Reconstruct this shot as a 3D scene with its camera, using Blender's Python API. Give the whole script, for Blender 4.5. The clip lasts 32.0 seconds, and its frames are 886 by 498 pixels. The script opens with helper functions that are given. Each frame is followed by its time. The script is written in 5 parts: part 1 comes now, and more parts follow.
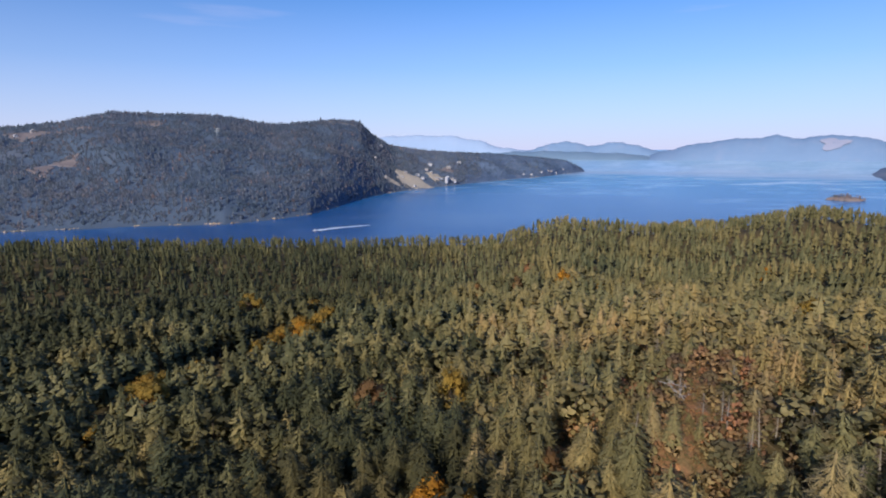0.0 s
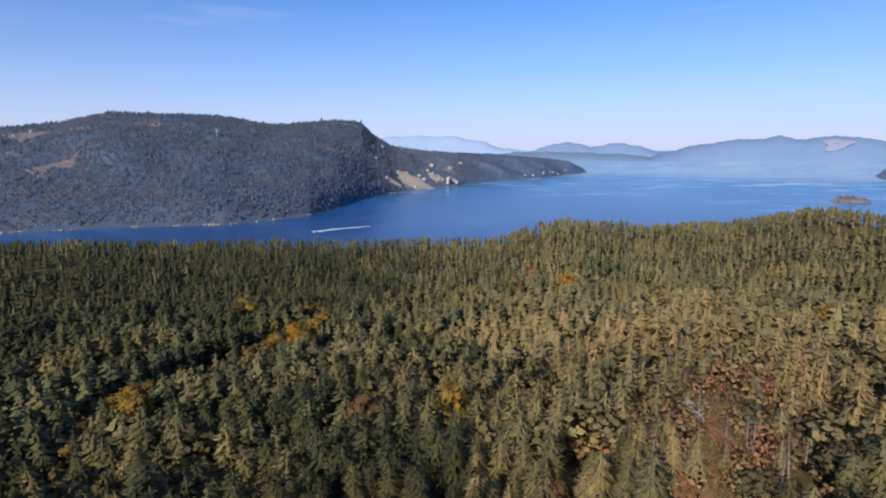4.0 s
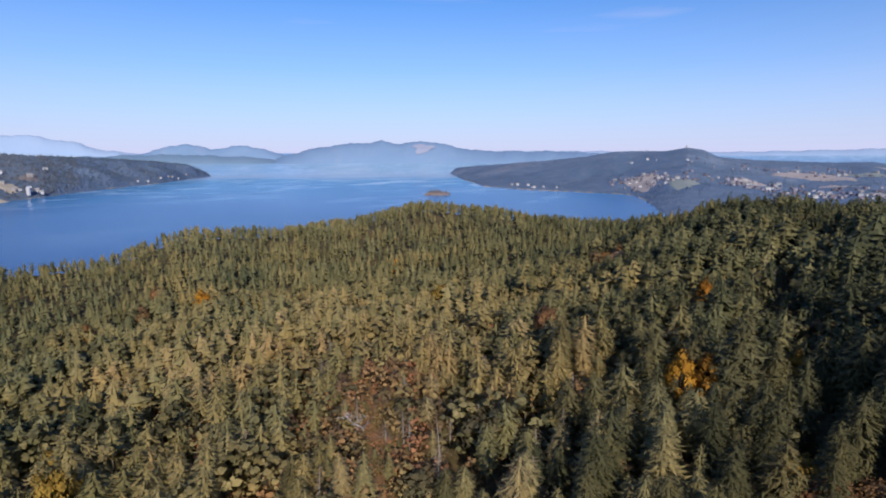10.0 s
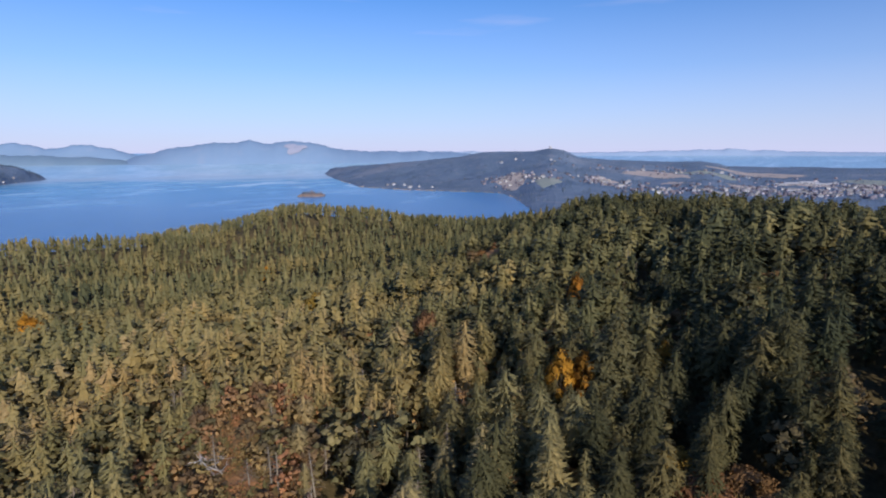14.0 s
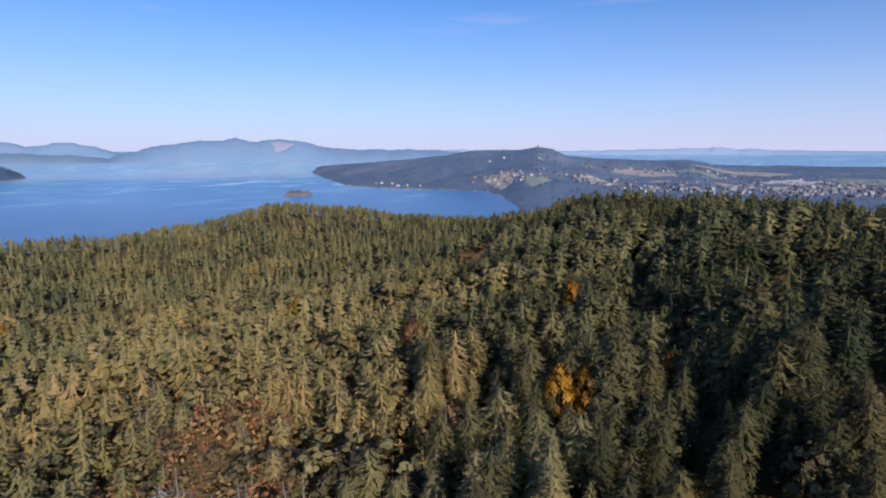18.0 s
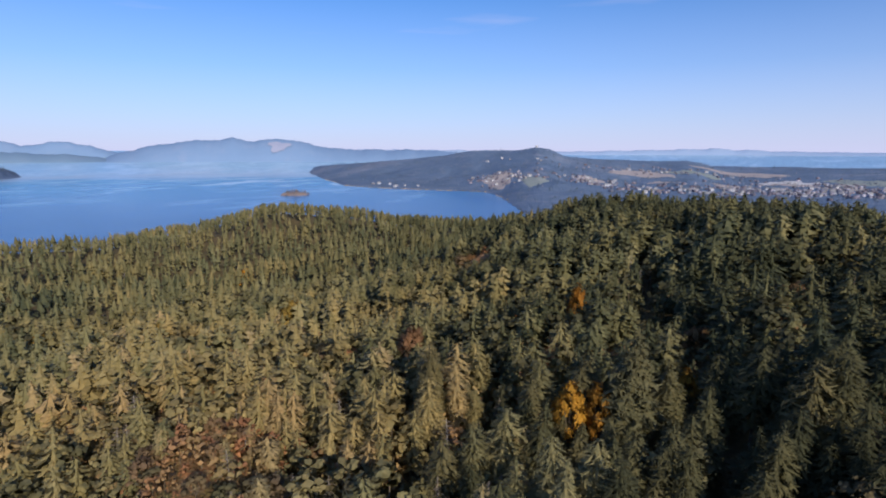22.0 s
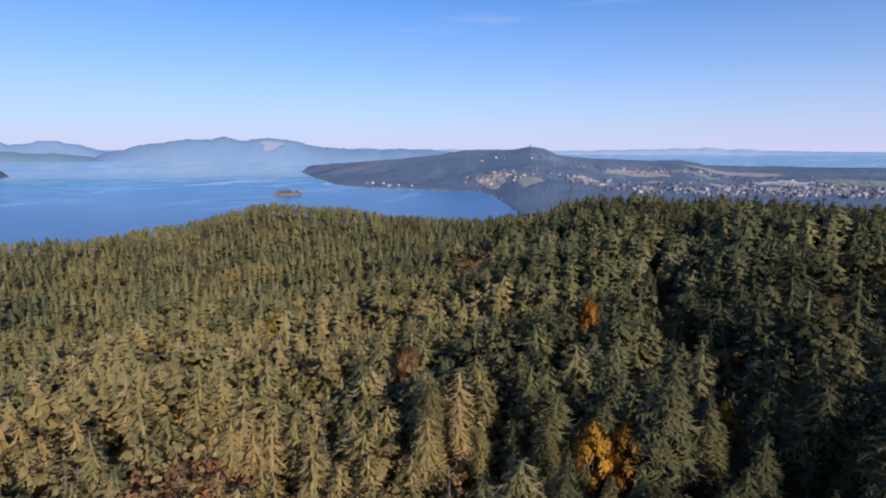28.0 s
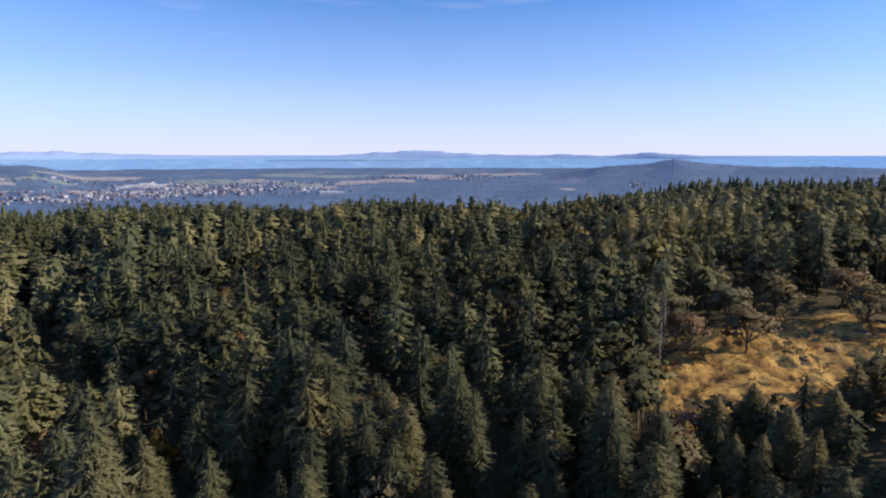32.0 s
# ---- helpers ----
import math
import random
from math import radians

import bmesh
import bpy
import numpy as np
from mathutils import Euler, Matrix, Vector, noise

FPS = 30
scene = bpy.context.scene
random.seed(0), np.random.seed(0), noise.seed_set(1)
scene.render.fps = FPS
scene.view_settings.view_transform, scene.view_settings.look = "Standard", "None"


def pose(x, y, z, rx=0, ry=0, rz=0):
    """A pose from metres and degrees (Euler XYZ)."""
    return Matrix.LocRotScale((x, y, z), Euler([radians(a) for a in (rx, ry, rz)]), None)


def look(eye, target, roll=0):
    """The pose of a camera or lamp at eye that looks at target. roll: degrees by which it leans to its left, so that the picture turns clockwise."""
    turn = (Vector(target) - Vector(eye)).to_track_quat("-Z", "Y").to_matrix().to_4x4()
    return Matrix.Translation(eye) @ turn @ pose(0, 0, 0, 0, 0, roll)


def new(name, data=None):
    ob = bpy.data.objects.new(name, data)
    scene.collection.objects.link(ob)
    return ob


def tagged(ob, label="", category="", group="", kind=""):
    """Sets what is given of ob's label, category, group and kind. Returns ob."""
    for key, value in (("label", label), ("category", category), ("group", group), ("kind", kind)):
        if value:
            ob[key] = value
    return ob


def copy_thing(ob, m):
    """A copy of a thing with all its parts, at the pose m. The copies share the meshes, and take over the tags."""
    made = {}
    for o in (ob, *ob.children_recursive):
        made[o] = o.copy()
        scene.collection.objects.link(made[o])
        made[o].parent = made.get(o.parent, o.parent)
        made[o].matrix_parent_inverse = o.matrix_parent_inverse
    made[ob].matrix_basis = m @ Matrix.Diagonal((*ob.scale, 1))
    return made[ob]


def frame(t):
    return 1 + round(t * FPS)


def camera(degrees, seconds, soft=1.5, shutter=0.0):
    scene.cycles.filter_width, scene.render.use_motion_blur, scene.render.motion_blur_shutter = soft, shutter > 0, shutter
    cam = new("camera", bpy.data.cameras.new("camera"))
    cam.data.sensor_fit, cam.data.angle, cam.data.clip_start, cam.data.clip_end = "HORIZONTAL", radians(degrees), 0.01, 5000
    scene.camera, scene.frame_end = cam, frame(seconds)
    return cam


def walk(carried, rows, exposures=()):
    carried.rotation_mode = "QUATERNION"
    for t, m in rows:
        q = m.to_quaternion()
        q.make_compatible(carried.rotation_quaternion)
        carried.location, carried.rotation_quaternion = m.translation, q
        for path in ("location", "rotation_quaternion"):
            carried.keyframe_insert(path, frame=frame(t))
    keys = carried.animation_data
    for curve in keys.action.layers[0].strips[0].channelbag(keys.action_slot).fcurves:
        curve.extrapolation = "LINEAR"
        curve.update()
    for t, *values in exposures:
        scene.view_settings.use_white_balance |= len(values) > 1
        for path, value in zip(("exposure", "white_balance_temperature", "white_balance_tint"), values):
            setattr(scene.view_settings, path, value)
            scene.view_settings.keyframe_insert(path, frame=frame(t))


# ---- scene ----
EXPOSURES = ((0.0, 0.08), (8.0, 0.04), (30.0, 0.02), (31.0, 0.17), (32.0, 0.36))
cam = camera(78.43, 32.0, soft=2.0)
# seconds, place, heading clockwise from +y, tilt, lean
PATH = (
    (0.0, 0.00, 0.00, 150.00, 0.00, -10.31, -0.23),
    (0.5, 0.07, 1.53, 149.84, -0.08, -10.31, -0.25),
    (1.0, 0.15, 3.04, 149.72, -0.10, -10.24, -0.23),
    (1.5, 0.23, 4.58, 149.65, -0.11, -10.20, -0.23),
    (2.0, 0.35, 6.12, 149.59, -0.13, -10.21, -0.22),
    (2.5, 0.48, 7.67, 149.50, -0.18, -10.20, -0.23),
    (3.0, 0.61, 9.21, 149.42, -0.23, -10.24, -0.24),
    (3.5, 0.71, 10.72, 149.37, -0.19, -10.23, -0.20),
    (5.5, 0.99, 16.53, 149.24, 0.19, -10.23, -0.21),
    (6.0, 1.12, 17.91, 149.28, 1.84, -10.24, -0.21),
    (6.5, 1.35, 19.28, 149.39, 8.95, -10.25, -0.23),
    (7.0, 1.75, 20.60, 149.48, 16.27, -10.19, -0.19),
    (7.5, 2.28, 21.92, 149.51, 20.00, -10.16, -0.14),
    (8.0, 2.89, 23.29, 149.49, 22.19, -10.12, -0.18),
    (8.5, 3.59, 24.66, 149.48, 25.11, -10.14, -0.20),
    (9.0, 4.33, 25.96, 149.53, 28.56, -10.17, -0.16),
    (9.5, 5.11, 27.20, 149.61, 33.17, -10.12, -0.15),
    (10.0, 5.93, 28.31, 149.70, 37.52, -10.06, -0.13),
    (10.5, 6.79, 29.26, 149.75, 42.12, -10.02, -0.09),
    (11.0, 7.72, 30.08, 149.80, 46.61, -9.96, -0.09),
    (11.5, 8.77, 30.76, 149.80, 48.72, -9.90, -0.07),
    (12.0, 9.90, 31.40, 149.76, 49.13, -9.91, -0.06),
    (12.5, 11.06, 32.13, 149.70, 49.55, -9.94, -0.11),
    (13.0, 12.19, 33.05, 149.59, 49.87, -9.97, -0.12),
    (13.5, 13.32, 34.12, 149.47, 50.20, -10.04, -0.12),
    (14.0, 14.45, 35.24, 149.36, 50.43, -10.06, -0.09),
    (14.5, 15.56, 36.32, 149.28, 50.69, -10.12, -0.12),
    (16.5, 19.95, 40.08, 149.19, 51.44, -10.06, -0.04),
    (17.0, 21.05, 40.89, 149.20, 51.52, -10.14, -0.05),
    (17.5, 22.09, 41.61, 149.22, 51.60, -10.23, -0.05),
    (18.0, 23.02, 42.29, 149.23, 51.67, -10.22, -0.03),
    (18.5, 23.80, 42.99, 149.21, 51.67, -10.21, 0.02),
    (19.0, 24.49, 43.71, 149.19, 51.70, -10.24, 0.07),
    (19.5, 25.23, 44.54, 149.23, 51.80, -10.19, 0.13),
    (20.0, 26.08, 45.45, 149.28, 51.83, -10.13, 0.14),
    (20.5, 27.04, 46.40, 149.29, 51.88, -10.15, 0.12),
    (21.0, 28.08, 47.32, 149.27, 51.94, -10.18, 0.17),
    (21.5, 29.16, 48.28, 149.21, 51.93, -10.17, 0.17),
    (22.0, 30.29, 49.26, 149.17, 51.95, -10.20, 0.15),
    (22.5, 31.45, 50.27, 149.21, 51.97, -10.15, 0.16),
    (23.0, 32.53, 51.24, 149.22, 52.01, -10.15, 0.16),
    (23.5, 33.52, 52.22, 149.24, 52.09, -10.15, 0.16),
    (24.0, 34.46, 53.17, 149.27, 52.16, -10.16, 0.18),
    (24.5, 35.47, 54.14, 149.33, 52.24, -10.23, 0.18),
    (25.0, 36.55, 55.21, 149.42, 52.33, -10.24, 0.17),
    (25.5, 37.70, 56.30, 149.47, 52.42, -10.26, 0.19),
    (27.5, 42.56, 60.54, 149.43, 52.58, -10.27, 0.17),
    (28.0, 43.79, 61.59, 149.39, 52.60, -10.27, 0.15),
    (28.5, 45.01, 62.67, 149.34, 52.57, -10.26, 0.12),
    (29.0, 46.20, 63.68, 149.28, 52.57, -10.26, 0.12),
    (29.5, 47.35, 64.60, 149.25, 53.32, -10.26, 0.08),
    (30.0, 48.49, 65.38, 149.29, 58.19, -10.23, 0.02),
    (30.5, 49.64, 65.96, 149.42, 70.83, -10.13, -0.01),
    (31.0, 50.84, 66.28, 149.59, 83.99, -10.01, 0.00),
    (31.5, 52.07, 66.36, 149.73, 99.03, -9.91, -0.02),
    (32.0, 53.25, 66.25, 149.83, 113.27, -9.81, 0.03),
)


def aim(x, y, z, heading, tilt, lean):
    h, p = radians(heading), radians(tilt)
    way = Vector((math.sin(h) * math.cos(p), math.cos(h) * math.cos(p), math.sin(p)))
    return look((x, y, z), Vector((x, y, z)) + way * 100, lean)


walk(cam, [(row[0], aim(*row[1:])) for row in PATH], EXPOSURES)

# ---- sky and sun ----
SUN_BEARING, SUN_HEIGHT = 207.0, 27.0
world = bpy.data.worlds.new("sky")
scene.world = world
world.use_nodes = True
wn = world.node_tree
sky = wn.nodes.new("ShaderNodeTexSky")
sky.sky_type = "NISHITA"
sky.sun_disc = False
sky.sun_elevation = radians(SUN_HEIGHT)
sky.sun_rotation = radians(SUN_BEARING)
sky.altitude = 200
sky.air_density, sky.dust_density, sky.ozone_density = 1.0, 0.12, 1.2
tone = wn.nodes.new("ShaderNodeMix")
tone.data_type, tone.blend_type = "RGBA", "MULTIPLY"
tone.inputs[0].default_value = 1.0
tone.inputs[7].default_value = (0.405, 0.85, 1.48, 1)
wn.links.new(sky.outputs[0], tone.inputs[6])
wn.nodes["Background"].inputs["Strength"].default_value = 0.094
# pale haze low over the horizon, and thin wisps of high cloud
way = wn.nodes.new("ShaderNodeTexCoord")
axes = wn.nodes.new("ShaderNodeSeparateXYZ")
wn.links.new(way.outputs["Generated"], axes.inputs[0])
veil = wn.nodes.new("ShaderNodeValToRGB")
for _ in range(2):
    veil.color_ramp.elements.new(0.5)
for e, (p, c) in zip(veil.color_ramp.elements, ((0.0, 0.92), (0.06, 0.62), (0.14, 0.29), (0.28, 0.0))):
    e.position, e.color = p, (c, c, c, 1)
wn.links.new(axes.outputs["Z"], veil.inputs[0])
stretch = wn.nodes.new("ShaderNodeMapping")
stretch.inputs["Scale"].default_value = (1.5, 1.5, 14.0)
stretch.inputs["Rotation"].default_value = (0.12, 0.08, 0.0)
wn.links.new(way.outputs["Generated"], stretch.inputs[0])
wisp = wn.nodes.new("ShaderNodeTexNoise")
wisp.inputs["Scale"].default_value, wisp.inputs["Detail"].default_value = 2.2, 5.0
wn.links.new(stretch.outputs[0], wisp.inputs["Vector"])
wisps = wn.nodes.new("ShaderNodeMapRange")
for k, v in ((1, 0.46), (2, 0.8), (3, 0.0), (4, 0.36)):
    wisps.inputs[k].default_value = v
wn.links.new(wisp.outputs["Fac"], wisps.inputs[0])
both_veils = wn.nodes.new("ShaderNodeMath")
both_veils.operation = "MAXIMUM"
wn.links.new(veil.outputs[0], both_veils.inputs[0])
wn.links.new(wisps.outputs[0], both_veils.inputs[1])
hazed = wn.nodes.new("ShaderNodeMix")
hazed.data_type = "RGBA"
hazed.inputs[7].default_value = (6.8, 6.8, 9.7, 1)
wn.links.new(both_veils.outputs[0], hazed.inputs[0])
wn.links.new(tone.outputs[2], hazed.inputs[6])
wn.links.new(hazed.outputs[2], wn.nodes["Background"].inputs["Color"])

sun = new("sun", bpy.data.lights.new("sun", "SUN"))
sun.data.energy, sun.data.angle, sun.data.color = 4.6, radians(0.55), (1.0, 0.91, 0.76)
sb, sh = radians(SUN_BEARING), radians(SUN_HEIGHT)
to_sun = Vector((math.sin(sb) * math.cos(sh), math.cos(sb) * math.cos(sh), math.sin(sh)))
sun.matrix_world = look(to_sun * 3000, (0, 0, 0))


# ---- materials ----
def material(name, rough=0.8, spec=0.3):
    m = bpy.data.materials.new(name)
    m.use_nodes = True
    b = m.node_tree.nodes["Principled BSDF"]
    b.inputs["Roughness"].default_value = rough
    b.inputs["Specular IOR Level"].default_value = spec
    return m, m.node_tree, b


def ramp(nt, fac, stops):
    r = nt.nodes.new("ShaderNodeValToRGB")
    while len(r.color_ramp.elements) < len(stops):
        r.color_ramp.elements.new(0.5)
    for e, (p, c) in zip(r.color_ramp.elements, stops):
        e.position, e.color = p, (*c, 1)
    nt.links.new(fac, r.inputs[0])
    return r.outputs[0]


def fbm(nt, size, detail=4.0, rough=0.55, stretch=(1, 1, 1), local=False):
    co = nt.nodes.new("ShaderNodeTexCoord" if local else "ShaderNodeNewGeometry")
    mp = nt.nodes.new("ShaderNodeMapping")
    mp.inputs["Scale"].default_value = stretch
    nt.links.new(co.outputs["Object" if local else "Position"], mp.inputs[0])
    n = nt.nodes.new("ShaderNodeTexNoise")
    n.inputs["Scale"].default_value = 1.0 / size
    n.inputs["Detail"].default_value, n.inputs["Roughness"].default_value = detail, rough
    nt.links.new(mp.outputs[0], n.inputs["Vector"])
    return n.outputs["Fac"]


def mix(nt, fac, a, b, kind="MIX"):
    m = nt.nodes.new("ShaderNodeMix")
    m.data_type, m.blend_type = "RGBA", kind
    for sock, v in ((m.inputs[0], fac), (m.inputs[6], a), (m.inputs[7], b)):
        if isinstance(v, (int, float)):
            sock.default_value = v
        elif isinstance(v, tuple):
            sock.default_value = (*v, 1)
        else:
            nt.links.new(v, sock)
    return m.outputs[2]


def relief(nt, b, fac, strength, distance):
    bump = nt.nodes.new("ShaderNodeBump")
    bump.inputs["Strength"].default_value, bump.inputs["Distance"].default_value = strength, distance
    nt.links.new(fac, bump.inputs["Height"])
    nt.links.new(bump.outputs[0], b.inputs["Normal"])


def foliage(name, stops, shared=True, grain=1.1, wide=60.0, warm=(1.12, 1.03, 0.9), vary=1.0):
    """Leaves whose tint differs from tree to tree: by object, or by the tint stored with each tree of a joined wood."""
    m, nt, b = material(name, 0.75, 0.15)
    if shared:
        r = nt.nodes.new("ShaderNodeAttribute")
        r.attribute_name = "tint"
        tint = r.outputs["Fac"]
    else:
        r = nt.nodes.new("ShaderNodeObjectInfo")
        tint = r.outputs["Random"]
    base = ramp(nt, tint, stops)
    n = fbm(nt, grain, 3.0)
    dark = ramp(nt, n, [(0.3, (0.98, 0.96, 0.92)), (0.7, (1.44, 1.34, 1.24))])
    relief(nt, b, fbm(nt, grain * 0.6, 2.0), 0.5, grain * 0.4)
    patch = ramp(nt, fbm(nt, wide, 3.0), [(0.35, (0.90, 0.97, 1.0)), (0.65, warm)])
    own = nt.nodes.new("ShaderNodeNewGeometry")
    each = ramp(nt, own.outputs["Random Per Island"], [(0.0, (1 - 0.28 * vary, 1 - 0.25 * vary, 1 - 0.25 * vary)), (0.5, (1.0, 1.0, 1.0)), (1.0, (1 + 0.30 * vary, 1 + 0.25 * vary, 1 + 0.18 * vary))])
    leaf = mix(nt, 1.0, mix(nt, 1.0, mix(nt, 1.0, base, dark, "MULTIPLY"), patch, "MULTIPLY"), each, "MULTIPLY")
    nt.links.new(leaf, b.inputs["Base Color"])
    thin = nt.nodes.new("ShaderNodeBsdfTranslucent")
    nt.links.new(leaf, thin.inputs["Color"])
    both = nt.nodes.new("ShaderNodeMixShader")
    both.inputs[0].default_value = 0.3
    nt.links.new(b.outputs[0], both.inputs[1])
    nt.links.new(thin.outputs[0], both.inputs[2])
    nt.links.new(both.outputs[0], nt.nodes["Material Output"].inputs["Surface"])
    return m


FIR = [(0.0, (0.057, 0.063, 0.036)), (0.3, (0.136, 0.133, 0.069)), (0.6, (0.220, 0.194, 0.096)), (0.9, (0.276, 0.230, 0.116)), (1.0, (0.306, 0.238, 0.130))]
fir_wood = foliage("fir_needles_wood", FIR, vary=0.7)
fir_distant = foliage("fir_needles_distant", FIR, vary=0.2)
round_wood = foliage("broad_crowns", [(0.0, (0.074, 0.072, 0.040)), (0.5, (0.184, 0.166, 0.083)), (1.0, (0.315, 0.256, 0.124))], vary=0.4)
fir_near = foliage("fir_needles", [(0.0, (0.128, 0.120, 0.064)), (0.4, (0.188, 0.168, 0.084)), (0.8, (0.252, 0.213, 0.108)), (1.0, (0.296, 0.234, 0.126))], shared=False, grain=0.8)
DULL = [(0.0, (0.135, 0.122, 0.066)), (0.5, (0.180, 0.140, 0.078)), (1.0, (0.220, 0.140, 0.085))]
GOLD = [(0.0, (0.350, 0.165, 0.030)), (0.5, (0.430, 0.210, 0.030)), (1.0, (0.490, 0.250, 0.036))]
RUST = [(0.0, (0.185, 0.112, 0.055)), (0.5, (0.230, 0.136, 0.066)), (1.0, (0.262, 0.134, 0.071))]
scrub_wood = foliage("understory_leaves", [(0.0, (0.190, 0.182, 0.086)), (0.35, (0.268, 0.230, 0.110)), (0.6, (0.330, 0.240, 0.116)), (0.85, (0.380, 0.222, 0.114)), (1.0, (0.410, 0.200, 0.110))], grain=0.9, vary=0.4)
dull_leaf = foliage("dull_broad_leaves", DULL, shared=False, grain=0.9, vary=0.6)
gold_leaf = foliage("golden_maple_leaves", GOLD, shared=False, grain=0.9, vary=0.6)
rust_leaf = foliage("rusty_maple_leaves", RUST, shared=False, grain=0.9, vary=0.6)


def bark_material(name, a, b_):
    m, nt, b = material(name, 0.9, 0.15)
    f = fbm(nt, 0.5, 5.0, 0.6, (1, 1, 0.25), local=True)
    nt.links.new(ramp(nt, f, [(0.35, a), (0.65, b_)]), b.inputs["Base Color"])
    relief(nt, b, f, 0.6, 0.08)
    return m


bark = bark_material("fir_bark", (0.07, 0.05, 0.035), (0.19, 0.15, 0.11))
dead_wood = bark_material("bleached_dead_wood", (0.20, 0.17, 0.14), (0.36, 0.32, 0.28))
silver_wood = bark_material("silver_dead_wood", (0.38, 0.34, 0.32), (0.58, 0.54, 0.52))
bare_twig = bark_material("grey_twigs", (0.16, 0.12, 0.09), (0.30, 0.24, 0.19))

# forest floor with dry grass and moss
floor_mat, nt, b = material("forest_floor", 0.95, 0.1)
f1, f2 = fbm(nt, 22.0, 6.0, 0.6), fbm(nt, 1.6, 5.0, 0.65)
floor_base = ramp(nt, f1, [(0.3, (0.07, 0.06, 0.035)), (0.5, (0.11, 0.085, 0.045)), (0.7, (0.17, 0.12, 0.06))])
nt.links.new(mix(nt, 1.0, floor_base, ramp(nt, f2, [(0.3, (0.55, 0.55, 0.5)), (0.7, (1.35, 1.3, 1.2))]), "MULTIPLY"), b.inputs["Base Color"])
relief(nt, b, f2, 0.8, 0.5)

# golden grass of the open bluff
grass_mat, nt, b = material("dry_golden_grass", 0.95, 0.1)
g1, g2 = fbm(nt, 7.0, 5.0, 0.6), fbm(nt, 0.7, 4.0, 0.6)
grass_base = ramp(nt, g1, [(0.30, (0.09, 0.056, 0.032)), (0.42, (0.28, 0.155, 0.052)), (0.52, (0.48, 0.28, 0.085)), (0.68, (0.56, 0.37, 0.125)), (0.8, (0.40, 0.29, 0.14))])
nt.links.new(mix(nt, 1.0, grass_base, ramp(nt, g2, [(0.3, (0.6, 0.58, 0.55)), (0.7, (1.25, 1.22, 1.2))]), "MULTIPLY"), b.inputs["Base Color"])
relief(nt, b, g2, 0.9, 0.35)

# sea water: deep and rippled near by, painted paler farther out for haze, with pale wind slicks
water_mat, nt, b = material("sea_water", 0.22, 0.2)
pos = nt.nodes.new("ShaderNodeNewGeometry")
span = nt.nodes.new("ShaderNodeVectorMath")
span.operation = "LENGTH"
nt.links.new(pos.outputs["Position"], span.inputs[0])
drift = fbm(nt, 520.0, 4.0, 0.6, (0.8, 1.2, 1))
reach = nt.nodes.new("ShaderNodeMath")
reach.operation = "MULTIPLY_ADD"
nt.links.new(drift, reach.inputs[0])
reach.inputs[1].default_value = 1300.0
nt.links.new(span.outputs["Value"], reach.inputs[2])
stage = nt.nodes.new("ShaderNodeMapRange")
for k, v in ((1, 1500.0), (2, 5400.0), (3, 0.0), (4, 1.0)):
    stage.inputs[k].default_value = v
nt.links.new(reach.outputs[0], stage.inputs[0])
# the paler stops stand in for haze and mist over the far water
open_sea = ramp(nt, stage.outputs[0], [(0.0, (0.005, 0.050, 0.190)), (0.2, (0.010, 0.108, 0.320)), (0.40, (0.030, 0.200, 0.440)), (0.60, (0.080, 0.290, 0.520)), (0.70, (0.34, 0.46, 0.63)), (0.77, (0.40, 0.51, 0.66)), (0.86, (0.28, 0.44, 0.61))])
slick_co = nt.nodes.new("ShaderNodeMapping")
slick_co.inputs["Scale"].default_value = (0.7, 1.1, 1.0)
slick_co.inputs["Rotation"].default_value = (0.0, 0.0, 0.5)
nt.links.new(pos.outputs["Position"], slick_co.inputs[0])
slick = nt.nodes.new("ShaderNodeTexNoise")
for key, v in (("Scale", 1 / 300.0), ("Detail", 7.0), ("Roughness", 0.58), ("Distortion", 1.6)):
    slick.inputs[key].default_value = v
nt.links.new(slick_co.outputs[0], slick.inputs["Vector"])
# slicks: the pale sky they reflect is put into the colour
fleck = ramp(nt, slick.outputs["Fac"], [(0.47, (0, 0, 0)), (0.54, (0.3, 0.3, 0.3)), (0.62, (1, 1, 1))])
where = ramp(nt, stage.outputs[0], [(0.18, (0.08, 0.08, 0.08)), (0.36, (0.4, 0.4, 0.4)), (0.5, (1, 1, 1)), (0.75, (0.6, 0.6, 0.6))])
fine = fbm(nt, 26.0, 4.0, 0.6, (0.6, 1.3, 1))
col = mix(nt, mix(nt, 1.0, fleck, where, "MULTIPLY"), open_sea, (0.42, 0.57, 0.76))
nt.links.new(mix(nt, 0.3, col, mix(nt, 1.0, col, ramp(nt, fine, [(0.35, (0.75, 0.75, 0.8)), (0.65, (1.25, 1.25, 1.2))]), "MULTIPLY")), b.inputs["Base Color"])
relief(nt, b, fine, 0.3, 1.5)


def far_forest(name, a, b_, c, size=14.0, wide=160.0, lumps=0.0):
    m, nt, b = material(name, 0.95, 0.05)
    n1, n2 = fbm(nt, size, 6.0, 0.65), fbm(nt, wide, 4.0, 0.5)
    base = mix(nt, 0.5, ramp(nt, n1, [(0.3, a), (0.55, b_), (0.75, c)]), ramp(nt, n2, [(0.35, a), (0.6, b_), (0.72, c)]))
    nt.links.new(base, b.inputs["Base Color"])
    if lumps:
        relief(nt, b, fbm(nt, lumps, 3.0), 1.0, lumps * 0.8)
    return m


